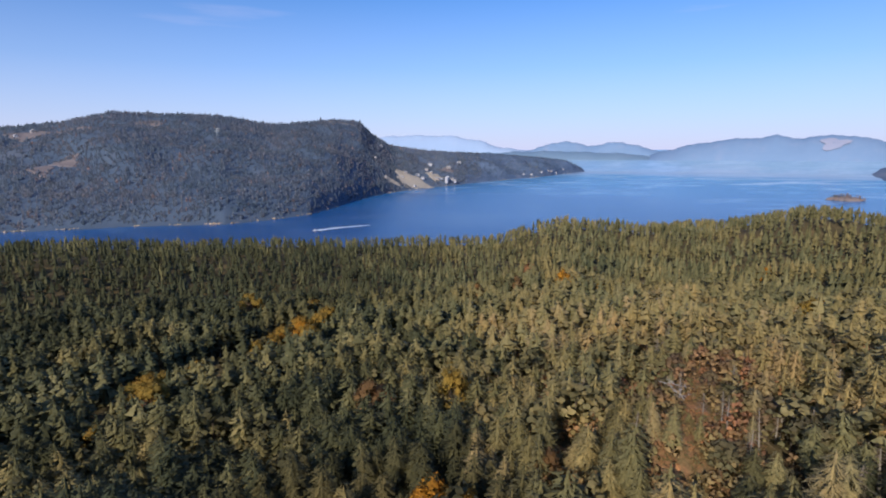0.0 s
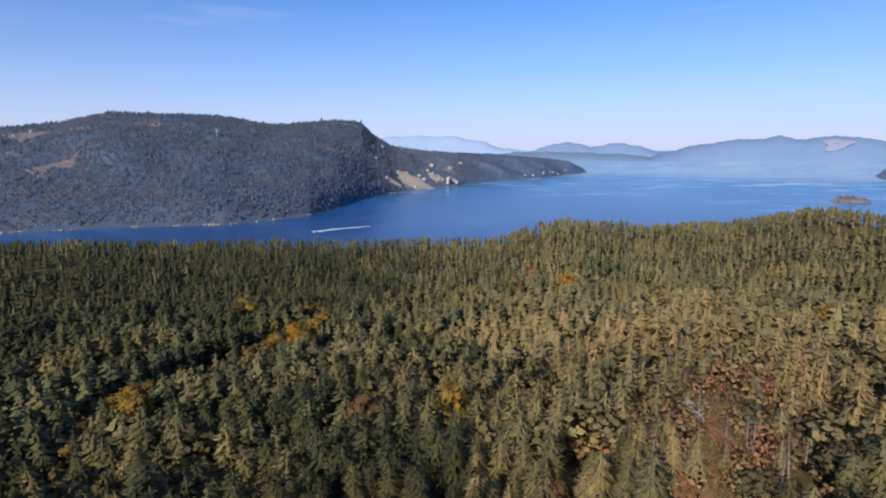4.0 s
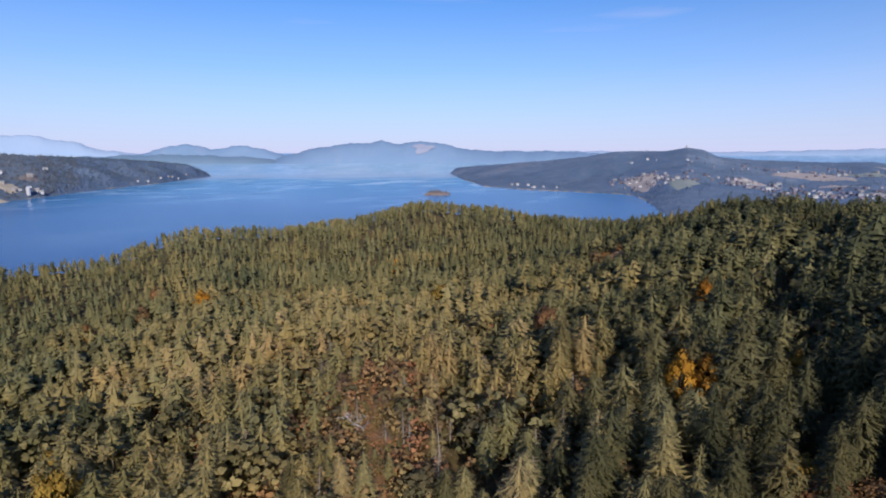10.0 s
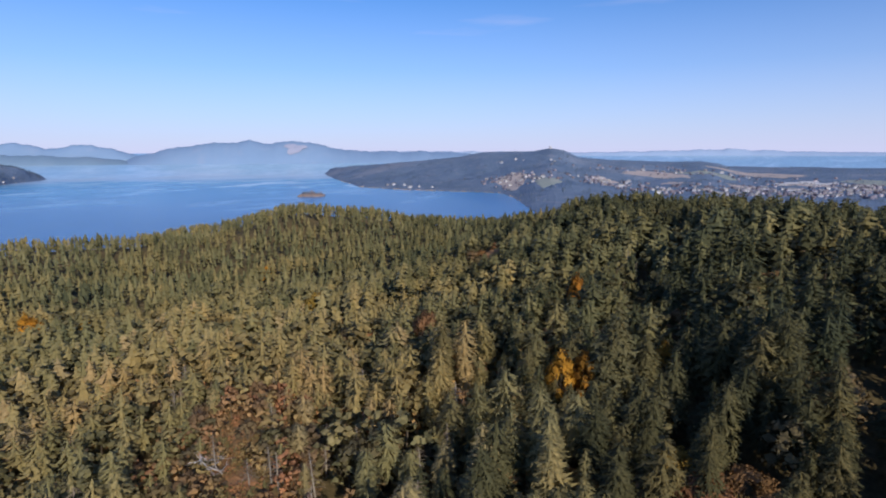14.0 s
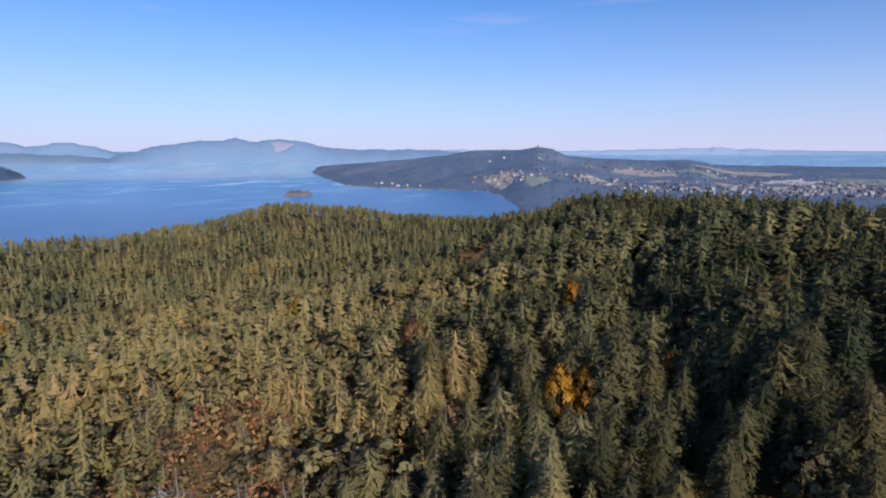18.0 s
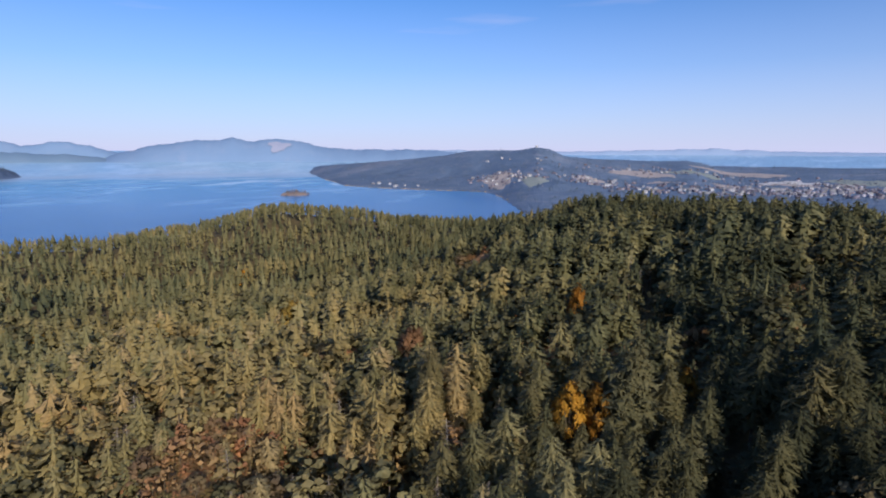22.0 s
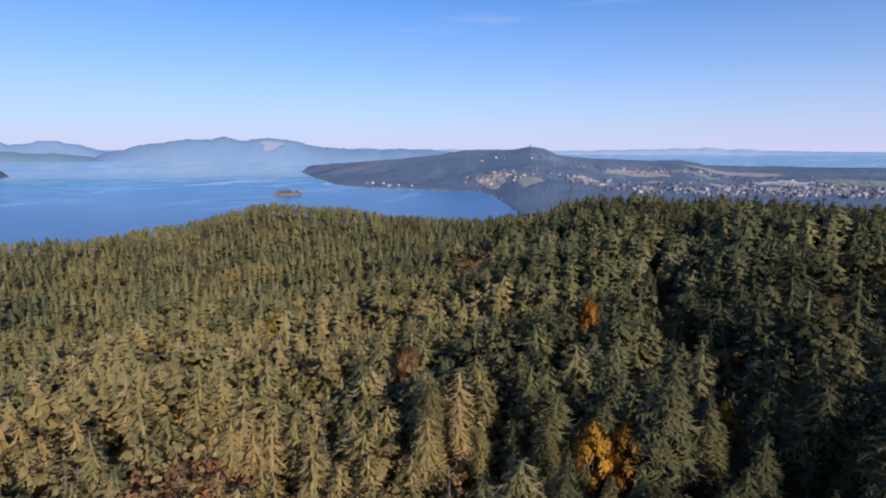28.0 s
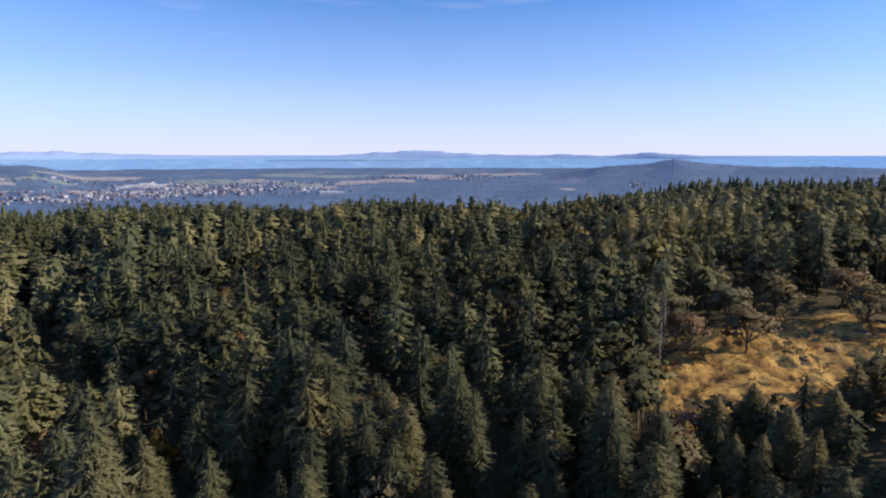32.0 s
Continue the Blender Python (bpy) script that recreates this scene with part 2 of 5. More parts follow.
# far land: the blue haze of distance is mixed into these base colours
west_mat = far_forest("wooded_mountain_hazed", (0.070, 0.100, 0.150), (0.086, 0.117, 0.168), (0.130, 0.134, 0.166), 18.0, 120.0)
foot_mat = far_forest("wooded_foot_hazed", (0.112, 0.146, 0.202), (0.140, 0.176, 0.232), (0.215, 0.205, 0.236))
# eastern lowland, more hazed: lighter and bluer than the wood itself
east_mat = far_forest("wooded_lowland_hazed", (0.098, 0.148, 0.240), (0.148, 0.198, 0.290), (0.300, 0.295, 0.345), 60.0, 420.0, 9.0)
tree_far_mat = foliage("far_trees_hazed", [(0.0, (0.096, 0.136, 0.208)), (0.5, (0.126, 0.168, 0.240)), (0.85, (0.164, 0.182, 0.240)), (1.0, (0.235, 0.196, 0.214))], grain=8.0, wide=130.0, warm=(1.25, 1.08, 1.02))
tree_foot_mat = foliage("foot_trees_hazed", [(0.0, (0.132, 0.170, 0.232)), (0.6, (0.166, 0.204, 0.262)), (0.9, (0.218, 0.222, 0.258)), (1.0, (0.27, 0.225, 0.235))], grain=8.0, wide=130.0, warm=(1.25, 1.06, 1.0))
tree_east_mat = foliage("east_trees_hazed", [(0.0, (0.094, 0.140, 0.226)), (0.7, (0.130, 0.182, 0.276)), (1.0, (0.215, 0.228, 0.300))], grain=10.0, wide=220.0)
# field colours greyed by the same painted haze
field_mat = far_forest("dry_field_hazed", (0.33, 0.29, 0.29), (0.38, 0.33, 0.325), (0.43, 0.37, 0.35), 40.0)
green_field_mat = far_forest("green_field_hazed", (0.23, 0.26, 0.25), (0.26, 0.29, 0.28), (0.31, 0.32, 0.31), 40.0)
# hills on the horizon: colour is mostly painted haze, paler with distance
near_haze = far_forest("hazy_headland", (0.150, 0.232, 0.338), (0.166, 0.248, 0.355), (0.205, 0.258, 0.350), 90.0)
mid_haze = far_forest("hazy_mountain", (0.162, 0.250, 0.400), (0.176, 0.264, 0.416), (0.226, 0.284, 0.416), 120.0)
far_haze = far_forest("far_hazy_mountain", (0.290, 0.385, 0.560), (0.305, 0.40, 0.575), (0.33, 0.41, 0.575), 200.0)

# ---- lie of the land ----
EYE = 150.0
REACH = (0, 100, 200, 320, 450, 600, 800, 1000, 1300)
# height of the treetops below the flight, by bearing, at the distances above
TOPS_NORTH = {
    -60: (-62, -80, -92, -97, -90, -85, -95, -150, -170),
    -39: (-62, -80, -93, -95, -90, -82, -98, -150, -170),
    -22: (-62, -80, -92, -98, -103, -98, -115, -155, -170),
    -8: (-62, -76, -89, -98, -107, -110, -123, -160, -170),
    4: (-62, -72, -85, -95, -104, -108, -122, -160, -170),
    13: (-62, -66, -76, -86, -93, -98, -92, -140, -170),
    20: (-62, -62, -66, -82, -98, -106, -98, -130, -170),
    26: (-62, -59, -60, -78, -96, -106, -100, -112, -170),
    35: (-62, -58, -62, -78, -95, -96, -66, -85, -165),
}
TOPS_EAST = {
    41: (-62, -57, -59, -72, -86, -88, -72, -95, -165),
    47: (-62, -56, -55, -65, -76, -84, -86, -110, -165),
    57: (-62, -53, -47, -49, -46, -62, -90, -130, -165),
    64: (-62, -52, -46, -40, -29, -45, -90, -130, -160),
    75: (-62, -46, -35, -24, -30, -60, -100, -130, -150),
    90: (-62, -42, -29, -23, -36, -70, -110, -130, -150),
    105: (-62, -35, -25, -22, -46, -80, -110, -130, -150),
    130: (-62, -34, -21, -18, -18, -34, -60, -100, -130),
    155: (-62, -38, -22, -12, -8, -14, -40, -70, -100),
    200: (-62, -45, -30, -20, -15, -20, -40, -60, -80),
    260: (-62, -65, -65, -65, -70, -80, -90, -110, -140),
}
TOPS = {**TOPS_NORTH, **TOPS_EAST, 300: TOPS_NORTH[-60]}
BEARINGS = np.array(sorted(TOPS))
HEIGHTS = np.array([TOPS[k] for k in sorted(TOPS)], float)
STAND = 19.0     # usual height of the stand over the ground


def bend(n):
    return n * n * (3 - 2 * n)


def swell(x, y, size, seed):
    """Smooth uneven ground from a few crossed waves, about -1 to 1."""
    r = np.random.RandomState(seed)
    out = np.zeros(np.shape(x))
    for k in range(7):
        a, ph, s = r.uniform(0, 6.28), r.uniform(0, 6.28), size * r.uniform(0.6, 1.6)
        out += np.sin((x * math.cos(a) + y * math.sin(a)) * 6.28 / s + ph)
    return out / 3.5


def sea_level(d):
    """The sea, which far out rises towards the eye, as the distance is drawn in there."""
    return 145.0 * np.clip((d - 3900.0) / 1050.0, 0, 1.2)


BLUFF = (131.0, -53.0, 19.0, 33.0)


def bluff(x, y):
    """1 on the open grassy bluff, 0 off it."""
    e = np.hypot((x - BLUFF[0]) / BLUFF[2], (y - BLUFF[1]) / BLUFF[3]) + 0.14 * swell(x, y, 26, 5)
    return np.clip((1.12 - e) / 0.2, 0, 1)


def knoll(x, y):
    """The dry rocky knoll on the slope, where the trees are low."""
    along = np.clip(((x - 54) * 34 + (y - 116) * 48) / (34 ** 2 + 48 ** 2), 0, 1)
    return np.exp(-(np.hypot(x - 54 - 34 * along, y - 116 - 48 * along) / 15) ** 2)


def ground_height(x, y):
    x, y = np.asarray(x, float), np.asarray(y, float)
    d, az = np.hypot(x, y), np.degrees(np.arctan2(x, y))
    az = np.where(az < -60, az + 360, az)
    i = np.clip(np.searchsorted(BEARINGS, az, side="right") - 1, 0, len(BEARINGS) - 2)
    fa = bend(np.clip((az - BEARINGS[i]) / (BEARINGS[i + 1] - BEARINGS[i]), 0, 1))
    reach = np.array(REACH, float)
    j = np.clip(np.searchsorted(reach, d, side="right") - 1, 0, len(reach) - 2)
    fd = np.clip((d - reach[j]) / (reach[j + 1] - reach[j]), 0, 1)
    fd = 0.5 * fd + 0.5 * bend(fd)
    lo = HEIGHTS[i, j] * (1 - fd) + HEIGHTS[i, j + 1] * fd
    hi = HEIGHTS[i + 1, j] * (1 - fd) + HEIGHTS[i + 1, j + 1] * fd
    z = EYE - STAND + lo * (1 - fa) + hi * fa
    rough = np.clip(1.2 - d / 1500, 0, 1)
    z = z + rough * (2.2 * swell(x, y, 110, 1) + 1.0 * swell(x, y, 38, 2))
    z = z + 12.5 * knoll(x, y)
    z = z + 14.0 * np.exp(-(np.hypot(x - 300, y - 234) / 20) ** 2)      # bare rocky knob on the ridge
    o = bluff(x, y)
    z = z + o * (0.4 * swell(x, y, 19, 3) + 0.16 * swell(x + 2 * np.sin(y / 3), y + 2 * np.sin(x / 4), 7, 4))
    far = np.clip((d - 1300) / 400, 0, 1)
    return np.where(d > 1300, np.minimum(z, -8) * (1 - far) + (sea_level(d) - 30) * far, z)


def mesh_object(name, verts, faces, mat=None, parent=None, smooth=True):
    me = bpy.data.meshes.new(name)
    verts, faces = np.asarray(verts, np.float32), np.asarray(faces, np.int32)
    k = faces.shape[1]
    me.vertices.add(len(verts)), me.loops.add(faces.size), me.polygons.add(len(faces))
    me.vertices.foreach_set("co", verts.ravel())
    me.loops.foreach_set("vertex_index", faces.ravel())
    me.polygons.foreach_set("loop_start", np.arange(0, faces.size, k, dtype=np.int32))
    if smooth:
        me.polygons.foreach_set("use_smooth", np.ones(len(faces), bool))
    me.update(calc_edges=True)
    if mat:
        me.materials.append(mat)
    ob = new(name, me)
    ob.parent = parent
    return ob


def sheet(na, nd, wrap):
    """Quads of a polar sheet, na bearings by nd rings."""
    a, r = np.meshgrid(np.arange(na if wrap else na - 1), np.arange(nd - 1), indexing="ij")
    b_ = (a + 1) % na
    return np.stack([a * nd + r, a * nd + r + 1, b_ * nd + r + 1, b_ * nd + r], -1).reshape(-1, 4)


rings = np.concatenate([np.linspace(0.5, 190, 70), np.linspace(196, 1400, 120), np.linspace(1450, 5000, 30)])
bear = np.radians(np.arange(0, 360, 1.8))
A, R = np.meshgrid(bear, rings, indexing="ij")
GX, GY = 60 + R * np.sin(A), 15 + R * np.cos(A)
ground = mesh_object("ground", np.stack([GX, GY, ground_height(GX, GY)], -1).reshape(-1, 3), sheet(len(bear), len(rings), True), floor_mat)
tagged(ground, "brown forest floor of a wooded hill", "ground", kind="structure")

rings = np.linspace(250, 3340, 52)
A, R = np.meshgrid(bear, rings, indexing="ij")
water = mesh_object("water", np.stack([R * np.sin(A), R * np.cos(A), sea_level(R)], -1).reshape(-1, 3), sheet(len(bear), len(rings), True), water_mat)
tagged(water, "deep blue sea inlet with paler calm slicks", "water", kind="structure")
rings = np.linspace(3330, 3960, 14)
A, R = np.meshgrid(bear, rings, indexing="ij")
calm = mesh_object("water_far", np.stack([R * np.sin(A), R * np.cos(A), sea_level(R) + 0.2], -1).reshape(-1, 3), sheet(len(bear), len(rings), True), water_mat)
tagged(calm, "water of the open strait, paled by painted haze", "water", kind="structure")
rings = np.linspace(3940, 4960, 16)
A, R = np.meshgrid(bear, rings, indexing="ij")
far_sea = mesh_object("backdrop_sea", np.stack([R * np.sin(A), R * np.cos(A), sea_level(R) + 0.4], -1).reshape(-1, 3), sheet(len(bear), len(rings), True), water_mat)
tagged(far_sea, "sea towards the horizon, haze and mist painted pale", "sea", kind="structure")


# ---- far shores ----
def rows_at(rows, az):
    """Rows of (bearing, ...) read smoothly at the bearings az."""
    r = np.array(rows, float)
    return [np.interp(az, r[:, 0], r[:, k]) for k in range(1, r.shape[1])]


def shore_height(az, d, rows, back, low, power, rough, seed):
    """A coast by rows of bearing, shore distance, crest distance, crest height; it falls to `low` at `back` metres behind the crest."""
    shore, crest, top = rows_at(rows, az)
    n = np.clip((d - shore) / np.maximum(crest - shore, 1), -0.2, 1)
    rise = np.where(n < 0, n * 60, 5 * np.clip(n * 25, 0, 1) + (top - 5) * np.abs(n) ** power)
    fall = np.clip((d - crest) / back, 0, 1)
    z = np.where(d < crest, rise, top + (low - top) * bend(fall))
    x, y = d * np.sin(np.radians(az)), d * np.cos(np.radians(az))
    mid = np.clip(n, 0, 1) * (1 - np.clip(n, 0, 1)) * 4
    return z + mid * rough * (swell(x, y, 420, seed) + 0.45 * swell(x, y, 150, seed + 1)) + rough * 0.06 * swell(x, y, 60, seed + 2) * np.clip(n * 4, 0, 1)


WEST = ((-66, 1350, 2300, 150), (-45, 1330, 2300, 190), (-38.5, 1310, 2300, 225), (-34.7, 1285, 2300, 246), (-30.5, 1268, 2300, 287),
        (-27, 1245, 2300, 283), (-22, 1213, 2350, 287), (-17, 1265, 2400, 256), (-13.9, 1330, 2450, 268), (-11, 1500, 2550, 285),
        (-8.5, 1730, 2650, 286), (-7.2, 1840, 2700, 227), (-5.4, 1985, 2750, 174), (-2.5, 2150, 2850, 152), (1, 2350, 3000, 138),
        (6.8, 2830, 3300, 119), (10.3, 3150, 3500, 100), (12.6, 3550, 3680, 78), (14.3, 3840, 3900, 20), (14.6, 3860, 3910, -8))


def west_height(az, d):
    return shore_height(az, d, WEST, 900, 40, 0.8, 16, 11)


def coast(name, height, az0, az1, step, d0, d1, nd, mat, label):
    az = np.arange(az0, az1 + step / 2, step)
    dist = np.linspace(d0, d1, nd)
    A, D = np.meshgrid(az, dist, indexing="ij")
    z = height(A, D)
    a = np.radians(A)
    ob = mesh_object(name, np.stack([D * np.sin(a), D * np.cos(a), z], -1).reshape(-1, 3), sheet(len(az), nd, False), mat)
    return tagged(ob, label, "mountain", kind="structure")


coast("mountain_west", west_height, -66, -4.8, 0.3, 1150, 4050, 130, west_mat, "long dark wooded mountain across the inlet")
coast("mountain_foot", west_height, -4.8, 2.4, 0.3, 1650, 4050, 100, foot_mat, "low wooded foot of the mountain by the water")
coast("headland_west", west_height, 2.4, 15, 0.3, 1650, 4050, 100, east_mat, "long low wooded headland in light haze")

EAST = ((37.6, 4250, 4300, 20), (38.5, 3600, 4200, 34), (39.5, 3050, 3900, 50), (41.5, 2477, 3650, 67), (44.7, 2320, 3351, 87), (48.1, 2224, 3250, 105),
        (52.1, 2150, 3148, 129), (54.4, 2120, 3098, 154), (56.0, 2070, 3097, 155), (57.5, 1830, 3097, 155), (59.2, 1510, 3096, 156), (61.0, 1400, 3095, 173), (62.4, 1400, 3094, 161),
        (63.8, 1400, 3093, 125), (66.8, 1400, 3242, 109), (72.7, 1400, 3538, 94), (75.1, 1400, 3637, 98), (78, 1400, 3700, 70))
RISE_S = ((126, 60), (127.1, 75), (132.4, 103), (134.7, 126), (136.4, 113), (139.8, 91), (144.4, 88), (151, 86), (170, 84))


def plain(d):
    return np.interp(d, (1300, 1700, 2300, 3000, 4270, 4400), (4, 8, 11, 19, 54, 40))


def east_height(az, d):
    hill = shore_height(az, d, EAST, 500, 20, 1.7, 7, 21)
    x, y = d * np.sin(np.radians(az)), d * np.cos(np.radians(az))
    flat = plain(d) + 2.5 * swell(x, y, 300, 23) + 1.5 * swell(x, y, 90, 24)
    top = rows_at(RISE_S, az)[0]
    south = bend(np.clip((az - 122) / 6, 0, 1)) * np.exp(-((d - 3290) / 430) ** 2) * np.maximum(top - 26, 0)
    inland = bend(np.clip((az - 57) / 4, 0, 1))
    hill = np.where(hill > -5, np.maximum(hill, np.where(inland > 0, flat * inland, -20)), hill)
    k = bend(np.clip((az - 76) / 4, 0, 1))
    hill = np.where(d > 4285, np.minimum(hill, sea_level(d) - 4), hill)
    flat = np.where(d > 4285, sea_level(d) - 4, flat + south)
    return hill * (1 - k) + flat * k


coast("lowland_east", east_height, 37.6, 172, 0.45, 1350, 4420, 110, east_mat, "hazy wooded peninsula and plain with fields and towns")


def hills(name, rows, d0, d1, mat, label, base=-2.0):
    """Hills far behind, haze in their colour: rows of bearing and height of the crest, between two distances."""
    az = np.arange(rows[0][0], rows[-1][0] + 0.01, 0.25)
    top = rows_at(rows, az)[0]
    x = np.radians(az) * d0
    top = top + (4.5 * np.sin(x / 41) + 3.5 * np.sin(x / 23 + 2) * np.sin(x / 77) + 2.2 * np.sin(x / 9.7 + 1)) * np.clip((top - sea_level(d1)) / 40, 0.2, 1)
    n = np.linspace(0, 1, 14)
    D = d0 + (d1 - d0) * n[None, :] + 0 * az[:, None]
    lo = sea_level(D[:, :1]) + base
    Z = lo + (top[:, None] - lo) * np.sin(n * math.pi * 0.5)[None, :] ** 0.8
    a = np.radians(az)[:, None]
    ob = mesh_object(name, np.stack([D * np.sin(a), D * np.cos(a), Z], -1).reshape(-1, 3), sheet(len(az), 14, False), mat)
    return tagged(ob, label, "hills", kind="structure")


def crest(d, el):
    return EYE + d * math.tan(radians(el))


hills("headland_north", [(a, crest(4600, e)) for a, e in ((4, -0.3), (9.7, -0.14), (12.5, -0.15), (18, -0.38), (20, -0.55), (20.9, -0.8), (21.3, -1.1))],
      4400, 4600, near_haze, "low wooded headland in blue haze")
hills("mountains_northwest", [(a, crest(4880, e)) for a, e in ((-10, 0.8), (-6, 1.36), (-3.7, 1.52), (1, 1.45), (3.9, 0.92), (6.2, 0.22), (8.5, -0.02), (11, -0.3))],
      4780, 4880, far_haze, "mountains on the horizon, haze painted pale blue")
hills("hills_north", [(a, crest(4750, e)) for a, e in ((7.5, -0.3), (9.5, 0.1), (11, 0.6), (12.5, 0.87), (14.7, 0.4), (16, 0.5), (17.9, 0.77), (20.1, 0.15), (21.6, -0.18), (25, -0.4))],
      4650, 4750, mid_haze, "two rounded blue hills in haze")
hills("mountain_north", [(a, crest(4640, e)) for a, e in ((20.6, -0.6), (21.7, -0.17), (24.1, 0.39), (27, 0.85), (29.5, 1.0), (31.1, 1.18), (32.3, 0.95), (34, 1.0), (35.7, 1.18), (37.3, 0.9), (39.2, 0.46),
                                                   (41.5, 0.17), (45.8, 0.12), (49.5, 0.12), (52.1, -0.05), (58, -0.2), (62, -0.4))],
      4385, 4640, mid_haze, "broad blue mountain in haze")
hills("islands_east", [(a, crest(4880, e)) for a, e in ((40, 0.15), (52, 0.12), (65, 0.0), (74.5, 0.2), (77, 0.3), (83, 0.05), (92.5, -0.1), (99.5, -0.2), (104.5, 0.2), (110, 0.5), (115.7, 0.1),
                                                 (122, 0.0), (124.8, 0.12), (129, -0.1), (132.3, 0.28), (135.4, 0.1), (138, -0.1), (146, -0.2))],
      4790, 4880, far_haze, "islands along the horizon, haze painted pale blue")


# the rock face has the haze before it in its colour
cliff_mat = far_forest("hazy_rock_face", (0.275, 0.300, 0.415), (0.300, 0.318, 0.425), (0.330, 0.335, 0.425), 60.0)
n1, n2 = np.meshgrid(np.linspace(0, 6.2832, 22, endpoint=False), np.linspace(0.05, 1, 5), indexing="ij")
wob = 1 + 0.25 * np.sin(3 * n1 + 1) + 0.15 * np.sin(5 * n1)
face_az, face_n = np.radians(35.3 + 0.95 * n2 * wob * np.cos(n1)), np.clip(0.44 + 0.2 * n2 * wob * np.sin(n1), 0.2, 0.95)
face_d = 4385 + 255 * face_n
face_z = sea_level(4385.0) - 2 + (crest(4640, 1.1) - sea_level(4385.0) + 2) * np.sin(face_n * math.pi * 0.5) ** 0.8 + 3
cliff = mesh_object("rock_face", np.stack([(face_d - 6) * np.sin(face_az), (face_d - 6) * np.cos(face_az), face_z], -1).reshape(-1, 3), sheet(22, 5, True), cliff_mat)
tagged(cliff, "pale tan rock face on the hazy mountain", "cliff", kind="structure")


def fir_cloud(name, x, y, z, height, tint, template, mat, label, bark_mat=None, category="woods"):
    """Many trees joined into one wood: each is the template (points, triangles, bark flags), turned, sized and tinted."""
    pts, tris, woody = template[:3]
    n, k = len(x), len(pts)
    r = np.random.RandomState(len(x))
    turn, fat = r.uniform(0, 6.283, n), r.uniform(0.85, 1.2, n)
    lean = r.normal(0, 0.03, (n, 2))
    c, s = np.cos(turn)[:, None], np.sin(turn)[:, None]
    h = np.asarray(height)[:, None]
    px, py, pz = pts[:, 0][None] * h * fat[:, None], pts[:, 1][None] * h * fat[:, None], pts[:, 2][None] * h
    vx = c * px - s * py + np.asarray(x)[:, None] + lean[:, :1] * pz
    vy = s * px + c * py + np.asarray(y)[:, None] + lean[:, 1:] * pz
    vz = pz + np.asarray(z)[:, None]
    verts = np.stack([vx, vy, vz], -1).reshape(-1, 3)
    faces = (tris[None] + (np.arange(n) * k)[:, None, None]).reshape(-1, 3)
    ob = mesh_object(name, verts, faces, mat)
    if bark_mat and woody.any():
        ob.data.materials.append(bark_mat)
        ob.data.polygons.foreach_set("material_index", np.tile(woody.astype(np.int32), n))
    if len(template) > 3:
        nx, ny, nz = template[3].T
        soften(ob, np.stack([c * nx - s * ny, s * nx + c * ny, np.broadcast_to(nz, (n, k))], -1))
    at = ob.data.attributes.new("tint", "FLOAT", "POINT")
    at.data.foreach_set("value", np.repeat(np.asarray(tint, np.float32), k))
    return tagged(ob, label, category, kind="stuff")


# ---- trees ----
def tube(points, radii, sides):
    """A tapered limb along points, as (verts, tris)."""
    pts, v, f = [Vector(p) for p in points], [], []
    for i, (p, r) in enumerate(zip(pts, radii)):
        t = (pts[min(i + 1, len(pts) - 1)] - pts[max(i - 1, 0)]).normalized()
        q = t.to_track_quat("Z", "Y")
        for k in range(sides):
            a = 6.2832 * k / sides
            v.append(tuple(p + q @ Vector((r * math.cos(a), r * math.sin(a), 0))))
    for i in range(len(pts) - 1):
        for k in range(sides):
            a, b_ = i * sides + k, i * sides + (k + 1) % sides
            f += [(a, b_, b_ + sides), (a, b_ + sides, a + sides)]
    return v, f


